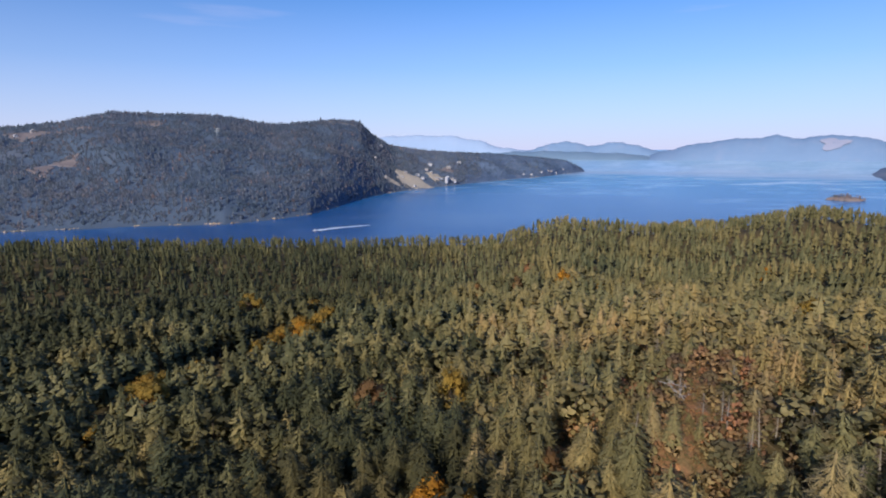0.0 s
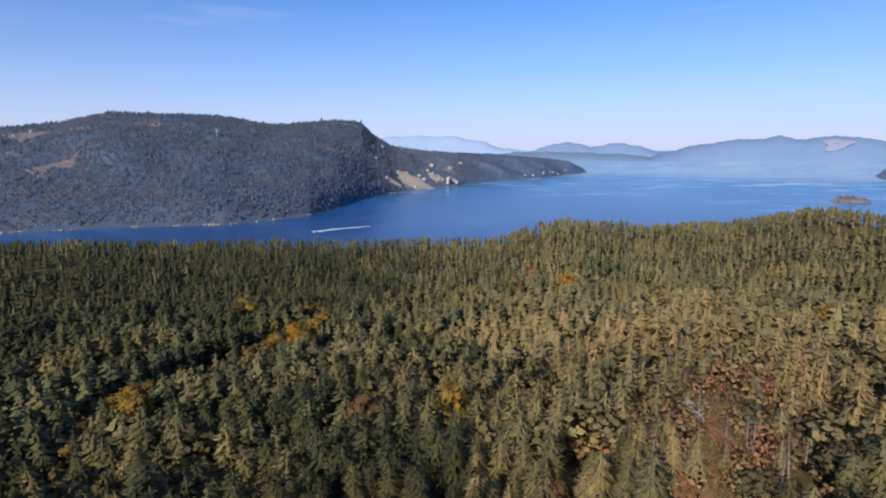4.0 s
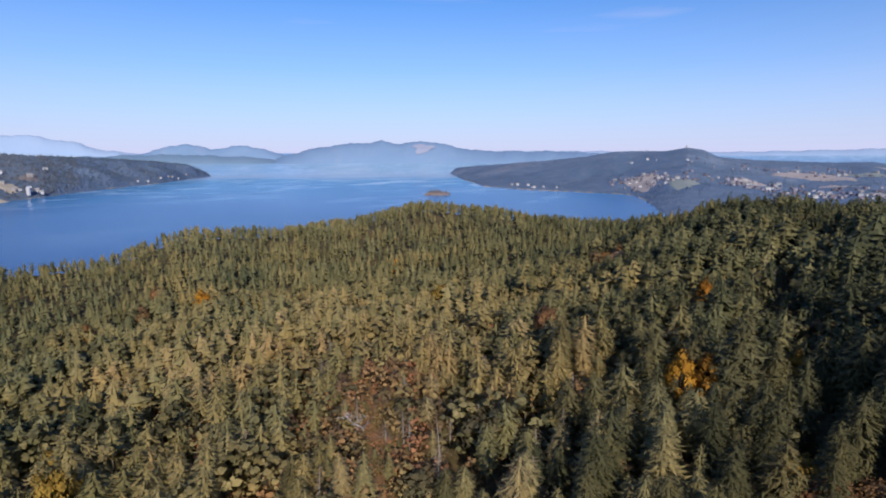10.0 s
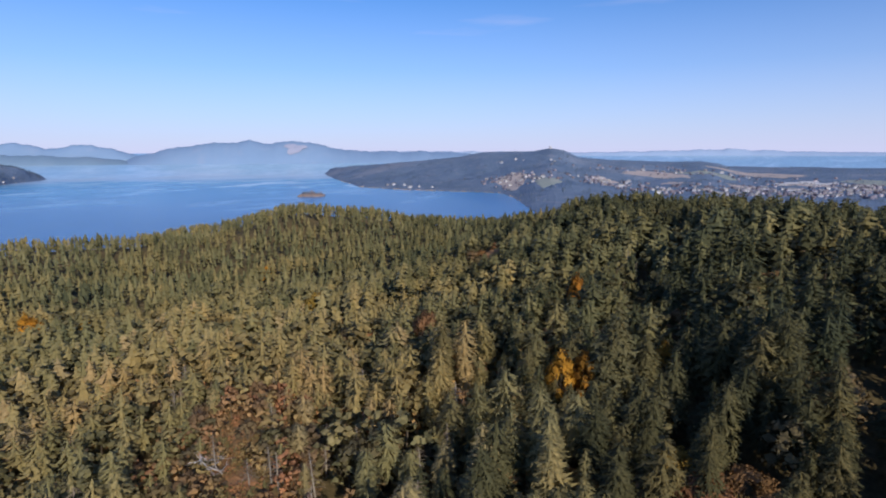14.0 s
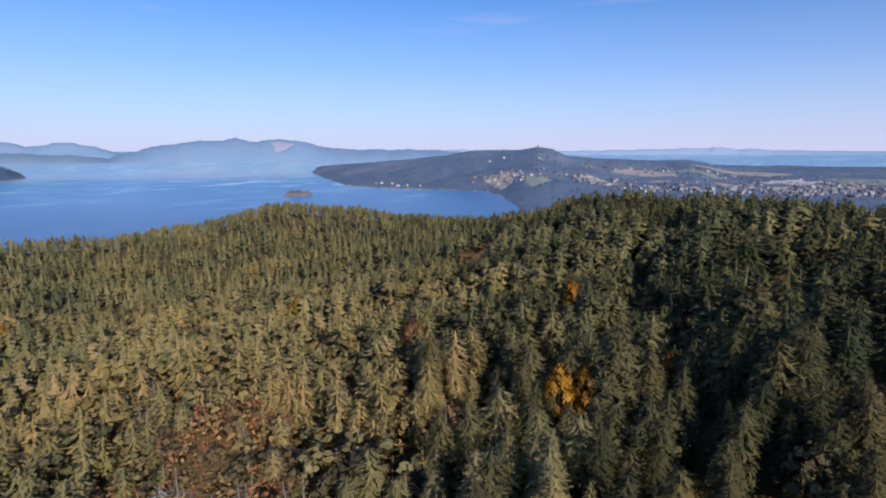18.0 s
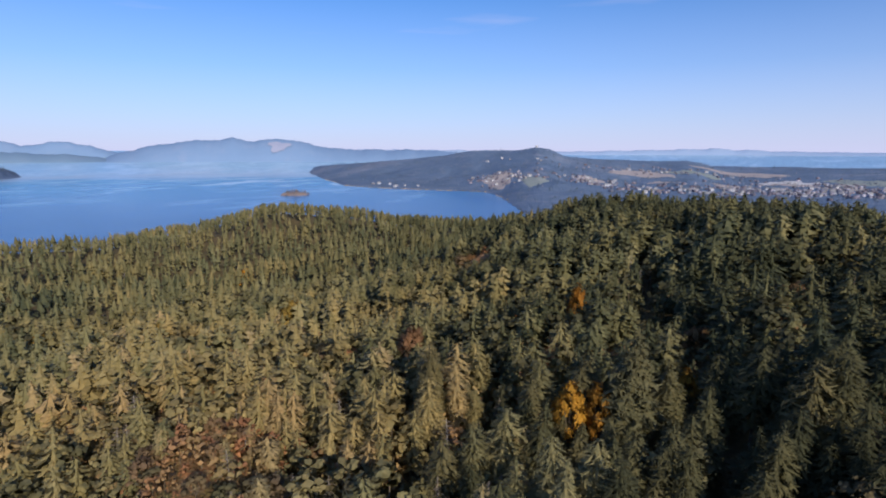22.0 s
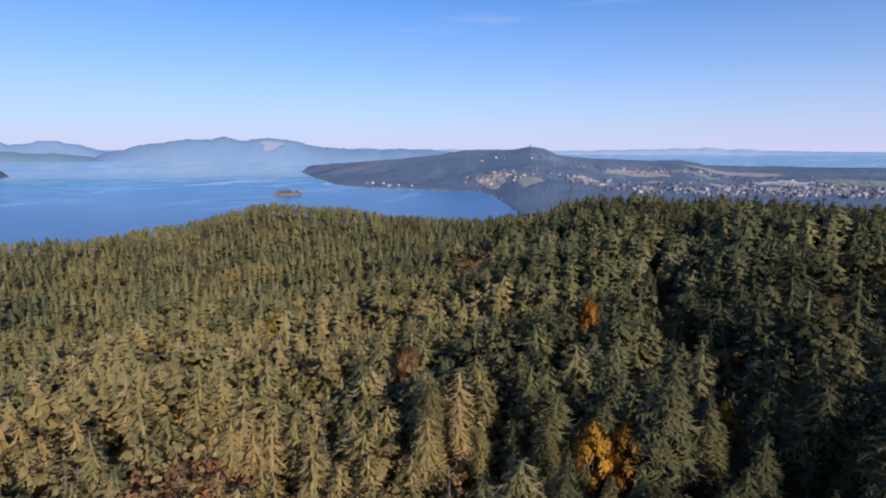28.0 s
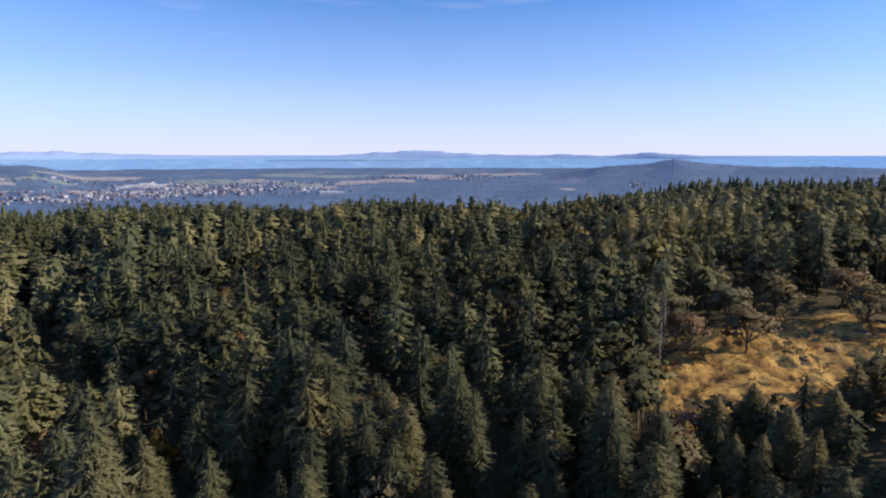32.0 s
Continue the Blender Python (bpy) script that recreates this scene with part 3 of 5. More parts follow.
def fir_shape(seed, tiers, boughs, fingers, base=0.1, width=0.3, power=0.7, sides=5, gaps=0.0, cap=0.2, frond=0.42, spray=0.2):
    """Crown and trunk of a fir one metre high: whorls of feathery boughs round a thin inner crown. Gives also the crown's soft normals."""
    r = random.Random(seed)
    v, f, soft = [], [], []
    lean = [r.uniform(-0.02, 0.02) for _ in range(4)]
    lobes = [(r.uniform(0.0, 0.16), r.uniform(0, 6.28), r.uniform(3, 9)) for _ in range(3)]

    def axis(h):
        return Vector((lean[0] * h * h + 0.6 * lean[1] * math.sin(5 * h), lean[2] * h * h + 0.6 * lean[3] * math.sin(4 * h + 1), h))

    def outline(n, a):
        bulge = 1 + sum(q * math.sin((k + 1) * a + p + w * n) for k, (q, p, w) in enumerate(lobes))
        return (min(width * max(1 - n, 0.0) ** power, cap) * min(1, 0.6 + 2.2 * n) + 0.006) * bulge

    def leaf(p, out, pts3):
        i = len(v)
        nrm = (pts3[1] - pts3[0]).cross(pts3[2] - pts3[0])
        nrm = nrm.normalized() if nrm.length > 1e-9 else Vector((0, 0, 1))
        if nrm.dot(out) < 0:
            pts3, nrm = (pts3[0], pts3[2], pts3[1]), -nrm
        v.extend(pts3)
        soft.extend([(out * 0.75 + nrm * 0.6).normalized()] * 3)
        f.append((i, i + 1, i + 2))
    # thin inner crown
    ring, rows, inner = (5, max(4, tiers // 4), 0.22) if fingers else (4, 2, 0.5)
    for t in range(rows):
        n0, n1 = t / rows, min((t + 1.35) / rows, 1.0)
        for k in range(ring):
            a, a2 = 6.2832 * k / ring + t, 6.2832 * (k + 1) / ring + t
            d, d2 = Vector((math.cos(a), math.sin(a), 0)), Vector((math.cos(a2), math.sin(a2), 0))
            h0, h1 = base + (1 - base) * n0, base + (1 - base) * n1 * 0.98
            leaf(None, (d + d2 + Vector((0, 0, 0.6))).normalized(), (axis(h0) + d * outline(n0, a) * inner, axis(h0) + d2 * outline(n0, a2) * inner, axis(h1)))
    for t in range(tiers):
        level = (t + 0.2) / tiers
        count = max(4, int(boughs * (1 - 0.55 * level) + 0.5))
        a0 = r.uniform(0, 6.28)
        for k in range(count):
            if r.random() < gaps:
                continue
            a = a0 + 6.2832 * (k + r.uniform(-0.4, 0.4)) / count
            n = min(max(0.0, level + r.uniform(-0.8, 0.8) / tiers) ** 0.9, 0.985)
            h = base + (1 - base) * n
            R = outline(n, a) * r.choice((0.72, 0.9, 1.0, 1.12)) * r.uniform(0.85, 1.12)
            d, side = Vector((math.cos(a), math.sin(a), 0)), Vector((-math.sin(a), math.cos(a), 0))
            droop = R * r.uniform(-0.3, 0.6) * (1 - 0.7 * n)
            root = axis(h) + d * R * 0.22 + Vector((0, 0, 0.25 * R))
            tip = axis(h) + d * R + Vector((0, 0, -droop))
            mid = root.lerp(tip, 0.58) + Vector((0, 0, 0.06 * R))
            w = R * frond * r.uniform(0.75, 1.25)
            sag = Vector((0, 0, -w * r.uniform(0.3, 0.9)))
            out = (d + Vector((0, 0, 0.75)) + side * r.uniform(-0.3, 0.3)).normalized()
            left, right = mid + side * w + sag, mid - side * w + sag
            leaf(None, (out + side * 0.35).normalized(), (root, left, tip))
            leaf(None, (out - side * 0.35).normalized(), (root, tip, right))
            for q in range(fingers):      # side sprays, longest near the trunk, alternately on either hand
                along = 0.25 + 0.72 * (q + r.uniform(0.1, 0.9)) / fingers
                hand = side * (1 if q % 2 else -1)
                b0 = root.lerp(tip, along) + Vector((0, 0, 0.06 * R * (1 - along)))
                reach = R * (0.62 - 0.36 * along) * r.uniform(0.7, 1.25)
                b1 = b0 + (d * r.uniform(0.35, 0.9) + hand * r.uniform(0.55, 1.0) + Vector((0, 0, r.uniform(-0.45, 0.35)))).normalized() * reach
                wide = (d * 0.8 - hand * 0.25 + Vector((0, 0, r.uniform(-0.5, 0.5)))) * reach * spray
                leaf(None, (out + hand * r.uniform(0.0, 0.6) + Vector((0, 0, r.uniform(-0.2, 0.5)))).normalized(), (b0 - wide, b0 + wide, b1))
    for k in range(3):
        a = 2.09 * k
        d, d2 = Vector((math.cos(a), math.sin(a), 0)), Vector((math.cos(a + 2.09), math.sin(a + 2.09), 0))
        leaf(None, (d + d2).normalized(), (axis(0.91) + d * 0.022, axis(0.91) + d2 * 0.022, axis(0.99)))
    tv, tf = tube([(0, 0, -0.06), tuple(axis(0.45)), tuple(axis(0.95))], (0.016, 0.011, 0.002), sides)
    return np.array([tuple(p) for p in v]), np.array(f), np.array(tv), np.array(tf), np.array([tuple(p) for p in soft])


def joined(shape):
    v, f, tv, tf, soft = shape
    bare = tv * (1, 1, 0)
    bare = bare / np.maximum(np.linalg.norm(bare, axis=1, keepdims=True), 1e-6)
    return np.concatenate([v, tv]), np.concatenate([f, tf + len(v)]), np.concatenate([np.zeros(len(f), bool), np.ones(len(tf), bool)]), np.concatenate([soft, bare])


def crowns(shape):
    return shape[0], shape[1], np.zeros(len(shape[1]), bool), shape[4]


def soften(ob, normals):
    """Gives a crown its soft normals, so that a tree has one lit and one shaded side."""
    at = ob.data.attributes.new("custom_normal", "FLOAT_VECTOR", "POINT")
    at.data.foreach_set("vector", np.asarray(normals, np.float32).ravel())
    return ob


# ---- the wood on the home hill ----
rng = np.random.RandomState(7)
STRIP = ((78, 151, 3.8), (73, 146, 2.0), (66, 139, 2.4), (65.5, 131, 3.4), (58, 121, 1.6), (56, 115, 1.8), (50, 108, 1.7), (34, 151, 2.6), (27, 120, 3.2), (297, 231, 8), (304, 240, 5), (478, 356, 10))    # small openings: place and radius


def open_ground(x, y):
    o = bluff(x, y) > 0.35
    for cx, cy, r in STRIP:
        o |= np.hypot(x - cx, y - cy) < r
    return o


def scatter(x0, x1, y0, y1, step, jitter=0.42):
    gx, gy = np.meshgrid(np.arange(x0, x1, step), np.arange(y0, y1, step * 0.9))
    gx = gx + (np.arange(gx.shape[0]) % 2)[:, None] * step / 2
    x = (gx + rng.uniform(-jitter, jitter, gx.shape) * step).ravel()
    y = (gy + rng.uniform(-jitter, jitter, gy.shape) * step).ravel()
    return x, y


nx_, ny_ = scatter(-420, 480, -420, 480, 6.5)
fx, fy = scatter(-950, 1000, -420, 1180, 7.5)
near = np.hypot(nx_ - 30, ny_ - 30) < 400
far = np.hypot(fx - 30, fy - 30) >= 400
tx, ty = np.concatenate([nx_[near], fx[far]]), np.concatenate([ny_[near], fy[far]])
td = np.hypot(tx - 30, ty - 30)
keep = (td > 18) & (td < 1150)
bearing = np.degrees(np.arctan2(tx - 30, ty - 30))
keep &= ((bearing > -66) & (bearing < 172)) | (td < 120)
tx, ty, td, bearing = tx[keep], ty[keep], td[keep], bearing[keep]
lx, ly = scatter(20, 125, 85, 205, 3.7)
low_ok = knoll(lx, ly) > rng.uniform(0.12, 0.7, len(lx))
tx, ty = np.concatenate([tx, lx[low_ok]]), np.concatenate([ty, ly[low_ok]])
td, bearing = np.hypot(tx - 30, ty - 30), np.degrees(np.arctan2(tx - 30, ty - 30))
scrub = np.arange(len(tx)) >= len(tx) - int(low_ok.sum())
ux, uy = scatter(-60, 290, 60, 330, 6.2)
under_b, under_d = np.degrees(np.arctan2(ux - 30, uy - 30)), np.hypot(ux - 30, uy - 30)
low_ok = (under_b > -12) & (under_b < 66) & (under_d > 75) & (under_d < 290) & (rng.uniform(0, 1, len(ux)) < np.clip((under_b + 12) / 14, 0.2, 1))
tx, ty = np.concatenate([tx, ux[low_ok]]), np.concatenate([ty, uy[low_ok]])
scrub = np.concatenate([scrub, np.zeros(int(low_ok.sum()), bool)])
td, bearing = np.hypot(tx - 30, ty - 30), np.degrees(np.arctan2(tx - 30, ty - 30))
under = np.arange(len(tx)) >= len(tx) - int(low_ok.sum())
tz = ground_height(tx, ty)
keep = (tz > 1.5) & ~open_ground(tx, ty) & (rng.uniform(0, 1, len(tx)) > np.interp(td, (250, 330, 500, 700), (0.06, 0.05, 0.08, 0.25)))
# thinner, lower stand on the dry slope
dry = np.exp(-((np.hypot((tx - 74) / 34, (ty - 150) / 60)) ** 2))
keep &= scrub | (rng.uniform(0, 1, len(tx)) > 0.45 * dry)
keep &= (swell(tx, ty, 34, 40) < 0.8) | (td < 190)
keep &= rng.uniform(0, 1, len(tx)) > np.interp(td, (140, 200, 330), (0.33, 0.12, 0.0)) * np.clip((bearing - 50) / 15, 0, 1)      # wider apart on the shaded side
along = np.clip(((tx + 145) * 50 + (ty - 212) * 120) / (50 ** 2 + 120 ** 2), 0, 1)
keep &= np.hypot(tx - (-145 + 50 * along), ty - (212 + 120 * along)) > 10      # a narrow gully
rim = np.hypot((tx - 140) / 24, (ty + 60) / 36)
keep &= (rim > 1.0) & (np.hypot((tx - 122) / 26, (ty + 92) / 40) > 1.0)
tx, ty, tz, td, bearing, dry, scrub, under = (a[keep] for a in (tx, ty, tz, td, bearing, dry, scrub, under))
th = STAND * (1.0 + 0.13 * swell(tx, ty, 45, 31)) * np.clip(np.exp(rng.normal(0, 1, len(tx)) * np.interp(td, (120, 250), (0.18, 0.13))), 0.62, np.interp(td, (200, 400), (1.2, 1.06))) * (1 - 0.28 * dry) * (1 - 0.5 * knoll(tx, ty)) * (1 - 0.6 * np.exp(-(np.hypot(tx - 300, ty - 234) / 22) ** 2)) * (1 - 0.45 * np.clip(1.5 - np.hypot(tx - 110, ty + 22) / 20, 0, 1))
th = np.where(under, th * rng.uniform(0.32, 0.66, len(tx)), th)
th = np.where(scrub, rng.uniform(3.0, 8.5, len(tx)), th)
th *= 1 - 0.1 * ((bearing > -45) & (bearing < 6) & (td > 400)) - 0.08 * ((bearing > 84) & (td > 230)) - 0.02 * ((bearing > 104) & (bearing < 122) & (td > 230)) + 0.08 * ((bearing > 132) & (td > 230))
shade_tint = np.clip((bearing - 35) / 40, 0, 1) * np.clip(1.4 - td / 500, 0, 1)      # deeper green firs on the south-east side, its shade put into their tint too
# the west flank's tint is dimmed likewise, part fir green, part shade
shade_tint = np.maximum(shade_tint, 0.72 * np.clip((-2 - bearing) / 14, 0, 1) * np.clip((900 - td) / 400, 0, 1))
shade_tint *= np.where((bearing > 116) & (td > 150), 0.35, 1.0)
# sunny slope: lighter tint stands in for the sun full on it
sun_tint = np.clip((bearing + 9) / 15, 0, 1) * np.clip((50 - bearing) / 12, 0, 1)
# tint also falls with distance, for the haze over the far firs
tt = np.clip(0.50 + 0.17 * sun_tint - 0.58 * shade_tint * np.interp(td, (120, 220), (1.0, 0.66)) - 0.3 * np.clip((td - 270) / 180, 0, 1) + 0.18 * swell(tx, ty, 70, 32) + rng.normal(0, 1, len(tx)) * np.interp(td, (200, 380), (0.19, 0.11)) + 0.06 * dry + 0.09 * sun_tint * np.clip((330 - td) / 130, 0, 1), 0, 1)

for cx, cy, r_ in STRIP:      # trees before each opening kept low to fit the camera's view of it
    ux, uy = np.array((30 - cx, 30 - cy)) / math.hypot(30 - cx, 30 - cy)
    ahead, aside = (tx - cx) * ux + (ty - cy) * uy, np.abs((ty - cy) * ux - (tx - cx) * uy)
    th = np.where((ahead > 0) & (ahead < r_ + 8) & (aside < r_ + 1), np.minimum(th, 2.2 + 0.2 * np.maximum(ahead - r_, 0)), th)

# firs before the autumn trees, lowered to keep these in the camera's view
for cx, cy in ((135, 96), (139, 90), (206, 127), (92, 404), (57, 408), (161, 166), (167, 170), (-30, 205), (-93, 290), (-85, 318), (-78, 338), (-130, 222), (-137, 365), (110, 55), (117, 50), (103, 52), (194, 84), (230, 64), (214, 301), (191, 276), (3, 186), (-119, 208)):
    ux, uy = np.array((35 - cx, 35 - cy)) / math.hypot(35 - cx, 35 - cy)
    ahead, aside = (tx - cx) * ux + (ty - cy) * uy, np.abs((ty - cy) * ux - (tx - cx) * uy)
    th = np.where((ahead > -4) & (ahead < 17) & (aside < 5.5), th * (0.72 if 130 < cx < 145 else 0.74), th)

# the nearest firs, by stretches of the hillside, are things of their own
qe, qn = np.hypot(tx - 55, ty - 62), np.hypot(tx - 5, ty - 10)
be = np.degrees(np.arctan2(tx - 55, ty - 62))
bn = np.degrees(np.arctan2(tx - 5, ty - 10))
score = np.minimum(np.where((be > 45) & (be < 160) & (qe > 48), qe / 108, 9), np.where((bn > -40) & (bn < 60) & (qn > 95), qn / 150, 9))
order = np.argsort(np.where(scrub | under, 99, score))
single = np.zeros(len(tx), bool)
single[order[:300]] = True

near_shapes = [fir_shape(s, 27, 13, 6, b_, w, p, gaps=g, frond=0.10, cap=0.20, spray=0.14) for s, b_, w, p, g in
               ((1, 0.12, 0.24, 0.5, 0.04), (2, 0.14, 0.26, 0.46, 0.06), (3, 0.10, 0.23, 0.58, 0.04), (4, 0.26, 0.24, 0.38, 0.2), (5, 0.12, 0.25, 0.54, 0.08), (6, 0.22, 0.24, 0.42, 0.16))]
fir_protos = []
# darker copy of the needles: deeper green with the flank's shade in it
FIR_DEEP_SHADE = [(0.0, (0.053, 0.055, 0.031)), (0.5, (0.090, 0.085, 0.044)), (1.0, (0.138, 0.119, 0.060))]
fir_deep_shade = foliage("fir_needles_deep_shade", FIR_DEEP_SHADE, shared=False, grain=0.8)
for deep, shape in ((d_, sh_) for d_ in (False, True) for sh_ in near_shapes):
    fir = new("fir_tree")
    tagged(fir, "tall green Douglas fir in a dense stand", "conifer", "firs of the hillside", "")
    trunk = mesh_object("trunk", shape[2], shape[3], bark, fir)
    soften(mesh_object("crown", shape[0], shape[1], fir_deep_shade if deep else fir_near, fir), shape[4])
    fir_protos.append(fir)
used = [None] * len(fir_protos)
for i in np.nonzero(single)[0]:
    k = rng.randint(6) + 6 * (rng.uniform(0, 1) < shade_tint[i] + 0.1)
    m = pose(tx[i], ty[i], tz[i] - 0.2, rng.normal(0, 1.5), rng.normal(0, 1.5), rng.uniform(0, 360)) @ Matrix.Diagonal((th[i] * rng.uniform(0.78, 1.0), th[i] * rng.uniform(0.78, 1.0), th[i], 1))
    if used[k] is None:
        used[k] = m
    else:
        copy_thing(fir_protos[k], m)
for fir, m in zip(fir_protos, used):
    fir.matrix_basis = m

rest = ~single
ridge = np.minimum(np.hypot(tx - 5, ty - 15), np.minimum(np.hypot(tx - 25, ty - 45), np.hypot(tx - 52, ty - 65)))
round_crown = rest & (td < 420) & (rng.uniform(0, 1, len(tx)) < np.where((bearing > 100) & (td > 90), 0.5, 0.12 + 0.26 * np.clip((bearing + 12) / 12, 0, 1) * np.clip((62 - bearing) / 12, 0, 1)))
round_crown &= ~under & ~scrub
bushes = rest & (under | scrub)
rest &= ~round_crown & ~bushes
groups = ((rest & (ridge < 120), (20, 8, 5), "fir_wood_close", 11), (rest & (ridge >= 120) & (td < 220), (16, 8, 3), "fir_wood_near", 21), (rest & (ridge >= 120) & (td >= 220) & (td < 420), (9, 6, 0), "fir_wood_middle", 41),
          (rest & (td >= 420), (3, 5, 0), "fir_wood_far", 61))
for mask, (w, p, fine), name, seed in groups:
    idx = np.nonzero(mask)[0]
    for part_no in range(4):
        sel = idx[part_no::4]
        sel = sel if w > 4 else sel[rng.uniform(0, 1, len(sel)) < np.interp(td[sel], (450, 800), (0.65, 0.36))]
        shape = fir_shape(seed + part_no, w, p, fine, 0.12 + 0.03 * part_no, 0.25 if fine else 0.28, (0.54, 0.48, 0.42, 0.36)[part_no], 3, 0.05, 0.178 if fine else 0.2, (0.55, 0, 0, 0.2, 0, 0.13)[fine], 0.15)
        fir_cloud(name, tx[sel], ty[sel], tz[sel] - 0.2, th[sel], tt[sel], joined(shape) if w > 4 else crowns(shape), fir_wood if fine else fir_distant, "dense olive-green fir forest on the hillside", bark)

# bare ground on the far shores: bearing, distance, half widths
BARE = ((-3.5, 2200, 1.5, 90), (-0.9, 2350, 0.7, 40), (-5.3, 2075, 0.9, 25), (-1.6, 2210, 1.5, 20), (-35.3, 1690, 1.8, 70), (-36.8, 2130, 1.3, 35), (57.2, 2300, 1.5, 150), (60.6, 2120, 1.2, 110), (66, 2310, 1.4, 90), (71, 2710, 2.8, 100))


# trees on the far shores
def far_wood(name, height, az0, az1, d0, d1, count, size, mat, label, low=4.0, clumped=False):
    az = rng.uniform(az0, az1, count)
    d = d0 + (d1 - d0) * rng.uniform(0, 1, count) ** 0.9
    z = height(az, d)
    ok = z > np.maximum(low, sea_level(d) + 2)
    if clumped:
        x, y = d * np.sin(np.radians(az)), d * np.cos(np.radians(az))
        ok &= swell(x, y, 240, 77) + 0.7 * swell(x, y, 80, 78) > -0.15
    for ca, cd, wa, wd in BARE:
        ok &= np.hypot((az - ca) / wa, (d - cd) / wd) > 1
    az, d, z = np.radians(az[ok]), d[ok], z[ok]
    pts = np.array([(0.30, 0.05, 0.0), (-0.04, 0.27, 0.06), (-0.28, -0.03, 0.0), (0.03, -0.30, 0.05), (0, 0, 0.75), (0.15, 0.14, 0.42), (-0.17, 0.12, 0.46), (-0.13, -0.16, 0.4), (0.16, -0.12, 0.44), (0, 0.01, 1.0)])
    up = pts * (0.45, 0.45, 0) + (0, 0, 1.0)
    tris = np.array([(0, 1, 4), (1, 2, 4), (2, 3, 4), (3, 0, 4), (5, 6, 9), (6, 7, 9), (7, 8, 9), (8, 5, 9)])
    fir_cloud(name, d * np.sin(az), d * np.cos(az), z - 1, size * np.exp(rng.normal(0, 0.25, len(d))), np.clip(rng.normal(0.4, 0.25, len(d)), 0, 1),
              (pts, tris, np.zeros(len(tris), bool), up / np.linalg.norm(up, axis=1, keepdims=True)), mat, label)


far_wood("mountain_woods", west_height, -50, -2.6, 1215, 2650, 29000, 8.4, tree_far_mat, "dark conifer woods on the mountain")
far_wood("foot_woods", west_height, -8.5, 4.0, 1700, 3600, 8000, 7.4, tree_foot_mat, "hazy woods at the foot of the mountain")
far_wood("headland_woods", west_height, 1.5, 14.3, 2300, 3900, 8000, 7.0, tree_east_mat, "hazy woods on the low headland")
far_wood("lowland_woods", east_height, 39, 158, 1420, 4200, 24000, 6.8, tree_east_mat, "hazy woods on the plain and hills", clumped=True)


# ---- broadleaf trees, dead trees ----
def part(name, bm, mat, parent, label=""):
    me = bpy.data.meshes.new(name)
    bm.to_mesh(me)
    bm.free()
    me.materials.append(mat)
    ob = new(name, me)
    ob.parent = parent
    return tagged(ob, label)


def merge(pieces):
    v, f = [], []
    for pv, pf in pieces:
        f += [tuple(i + len(v) for i in t) for t in pf]
        v += list(pv)
    return np.array(v), np.array(f)


def broad_shape(seed, clumps, leaves, spread=0.36, low=0.32, sides=5, leaf=1.0):
    """Trunk with limbs, and a crown of leaf clumps with gaps, for a tree one metre high."""
    r = random.Random(seed)
    fork = low * r.uniform(0.7, 1.0)
    limbs = [tube([(0, 0, -0.05), (0.01, 0.0, fork * 0.6), (0.0, 0.015, fork)], (0.03, 0.024, 0.02), sides)]
    v, f = [], []
    for k in range(clumps):
        a = 2.39996 * k + r.uniform(-0.4, 0.4)
        n = (k + 0.5) / clumps
        rad = spread * math.sqrt(n) * r.uniform(0.7, 1.1)
        top = low + (1 - low) * (1 - 0.75 * n * n) * r.uniform(0.72, 1.0)
        c = Vector((rad * math.cos(a), rad * math.sin(a), max(low, top - 0.1)))
        if k % 2 == 0:
            limbs.append(tube([(0, 0, fork * 0.9), tuple(Vector((0, 0, fork)).lerp(c, 0.5) + Vector((0, 0, -0.02))), tuple(c)], (0.015, 0.009, 0.003), 3))
        size = spread * r.uniform(0.26, 0.42)
        i = len(v)
        v += [c + Vector(q) * size * r.uniform(0.52, 0.74) for q in ((1, 0, 0), (0, 1, 0), (-1, 0, 0), (0, -1, 0), (0, 0, 0.85), (0, 0, -0.7))]
        f += [(i + q, i + (q + 1) % 4, i + 4) for q in range(4)] + [(i + (q + 1) % 4, i + q, i + 5) for q in range(4)]
        for _ in range(int(leaves * 1.8)):
            d = Vector((r.gauss(0, 1), r.gauss(0, 1), r.gauss(0, 0.8)))
            d.normalize()
            p = c + d * size * r.uniform(0.55, 1.05)
            q = Vector((r.gauss(0, 1), r.gauss(0, 1), r.gauss(0, 1))).normalized()
            e1 = d.cross(q).normalized() * size * leaf * r.uniform(0.12, 0.22)
            e2 = (d * 0.35 + q * 0.6).normalized() * size * leaf * r.uniform(0.12, 0.2)
            i = len(v)
            v += [p - e1, p + e2, p + e1 * 0.9, p - e2 * 0.8]
            f += [(i, i + 1, i + 2), (i, i + 2, i + 3)]
    tv, tf = merge(limbs)
    return np.array([tuple(p) for p in v]), np.array(f), tv, tf


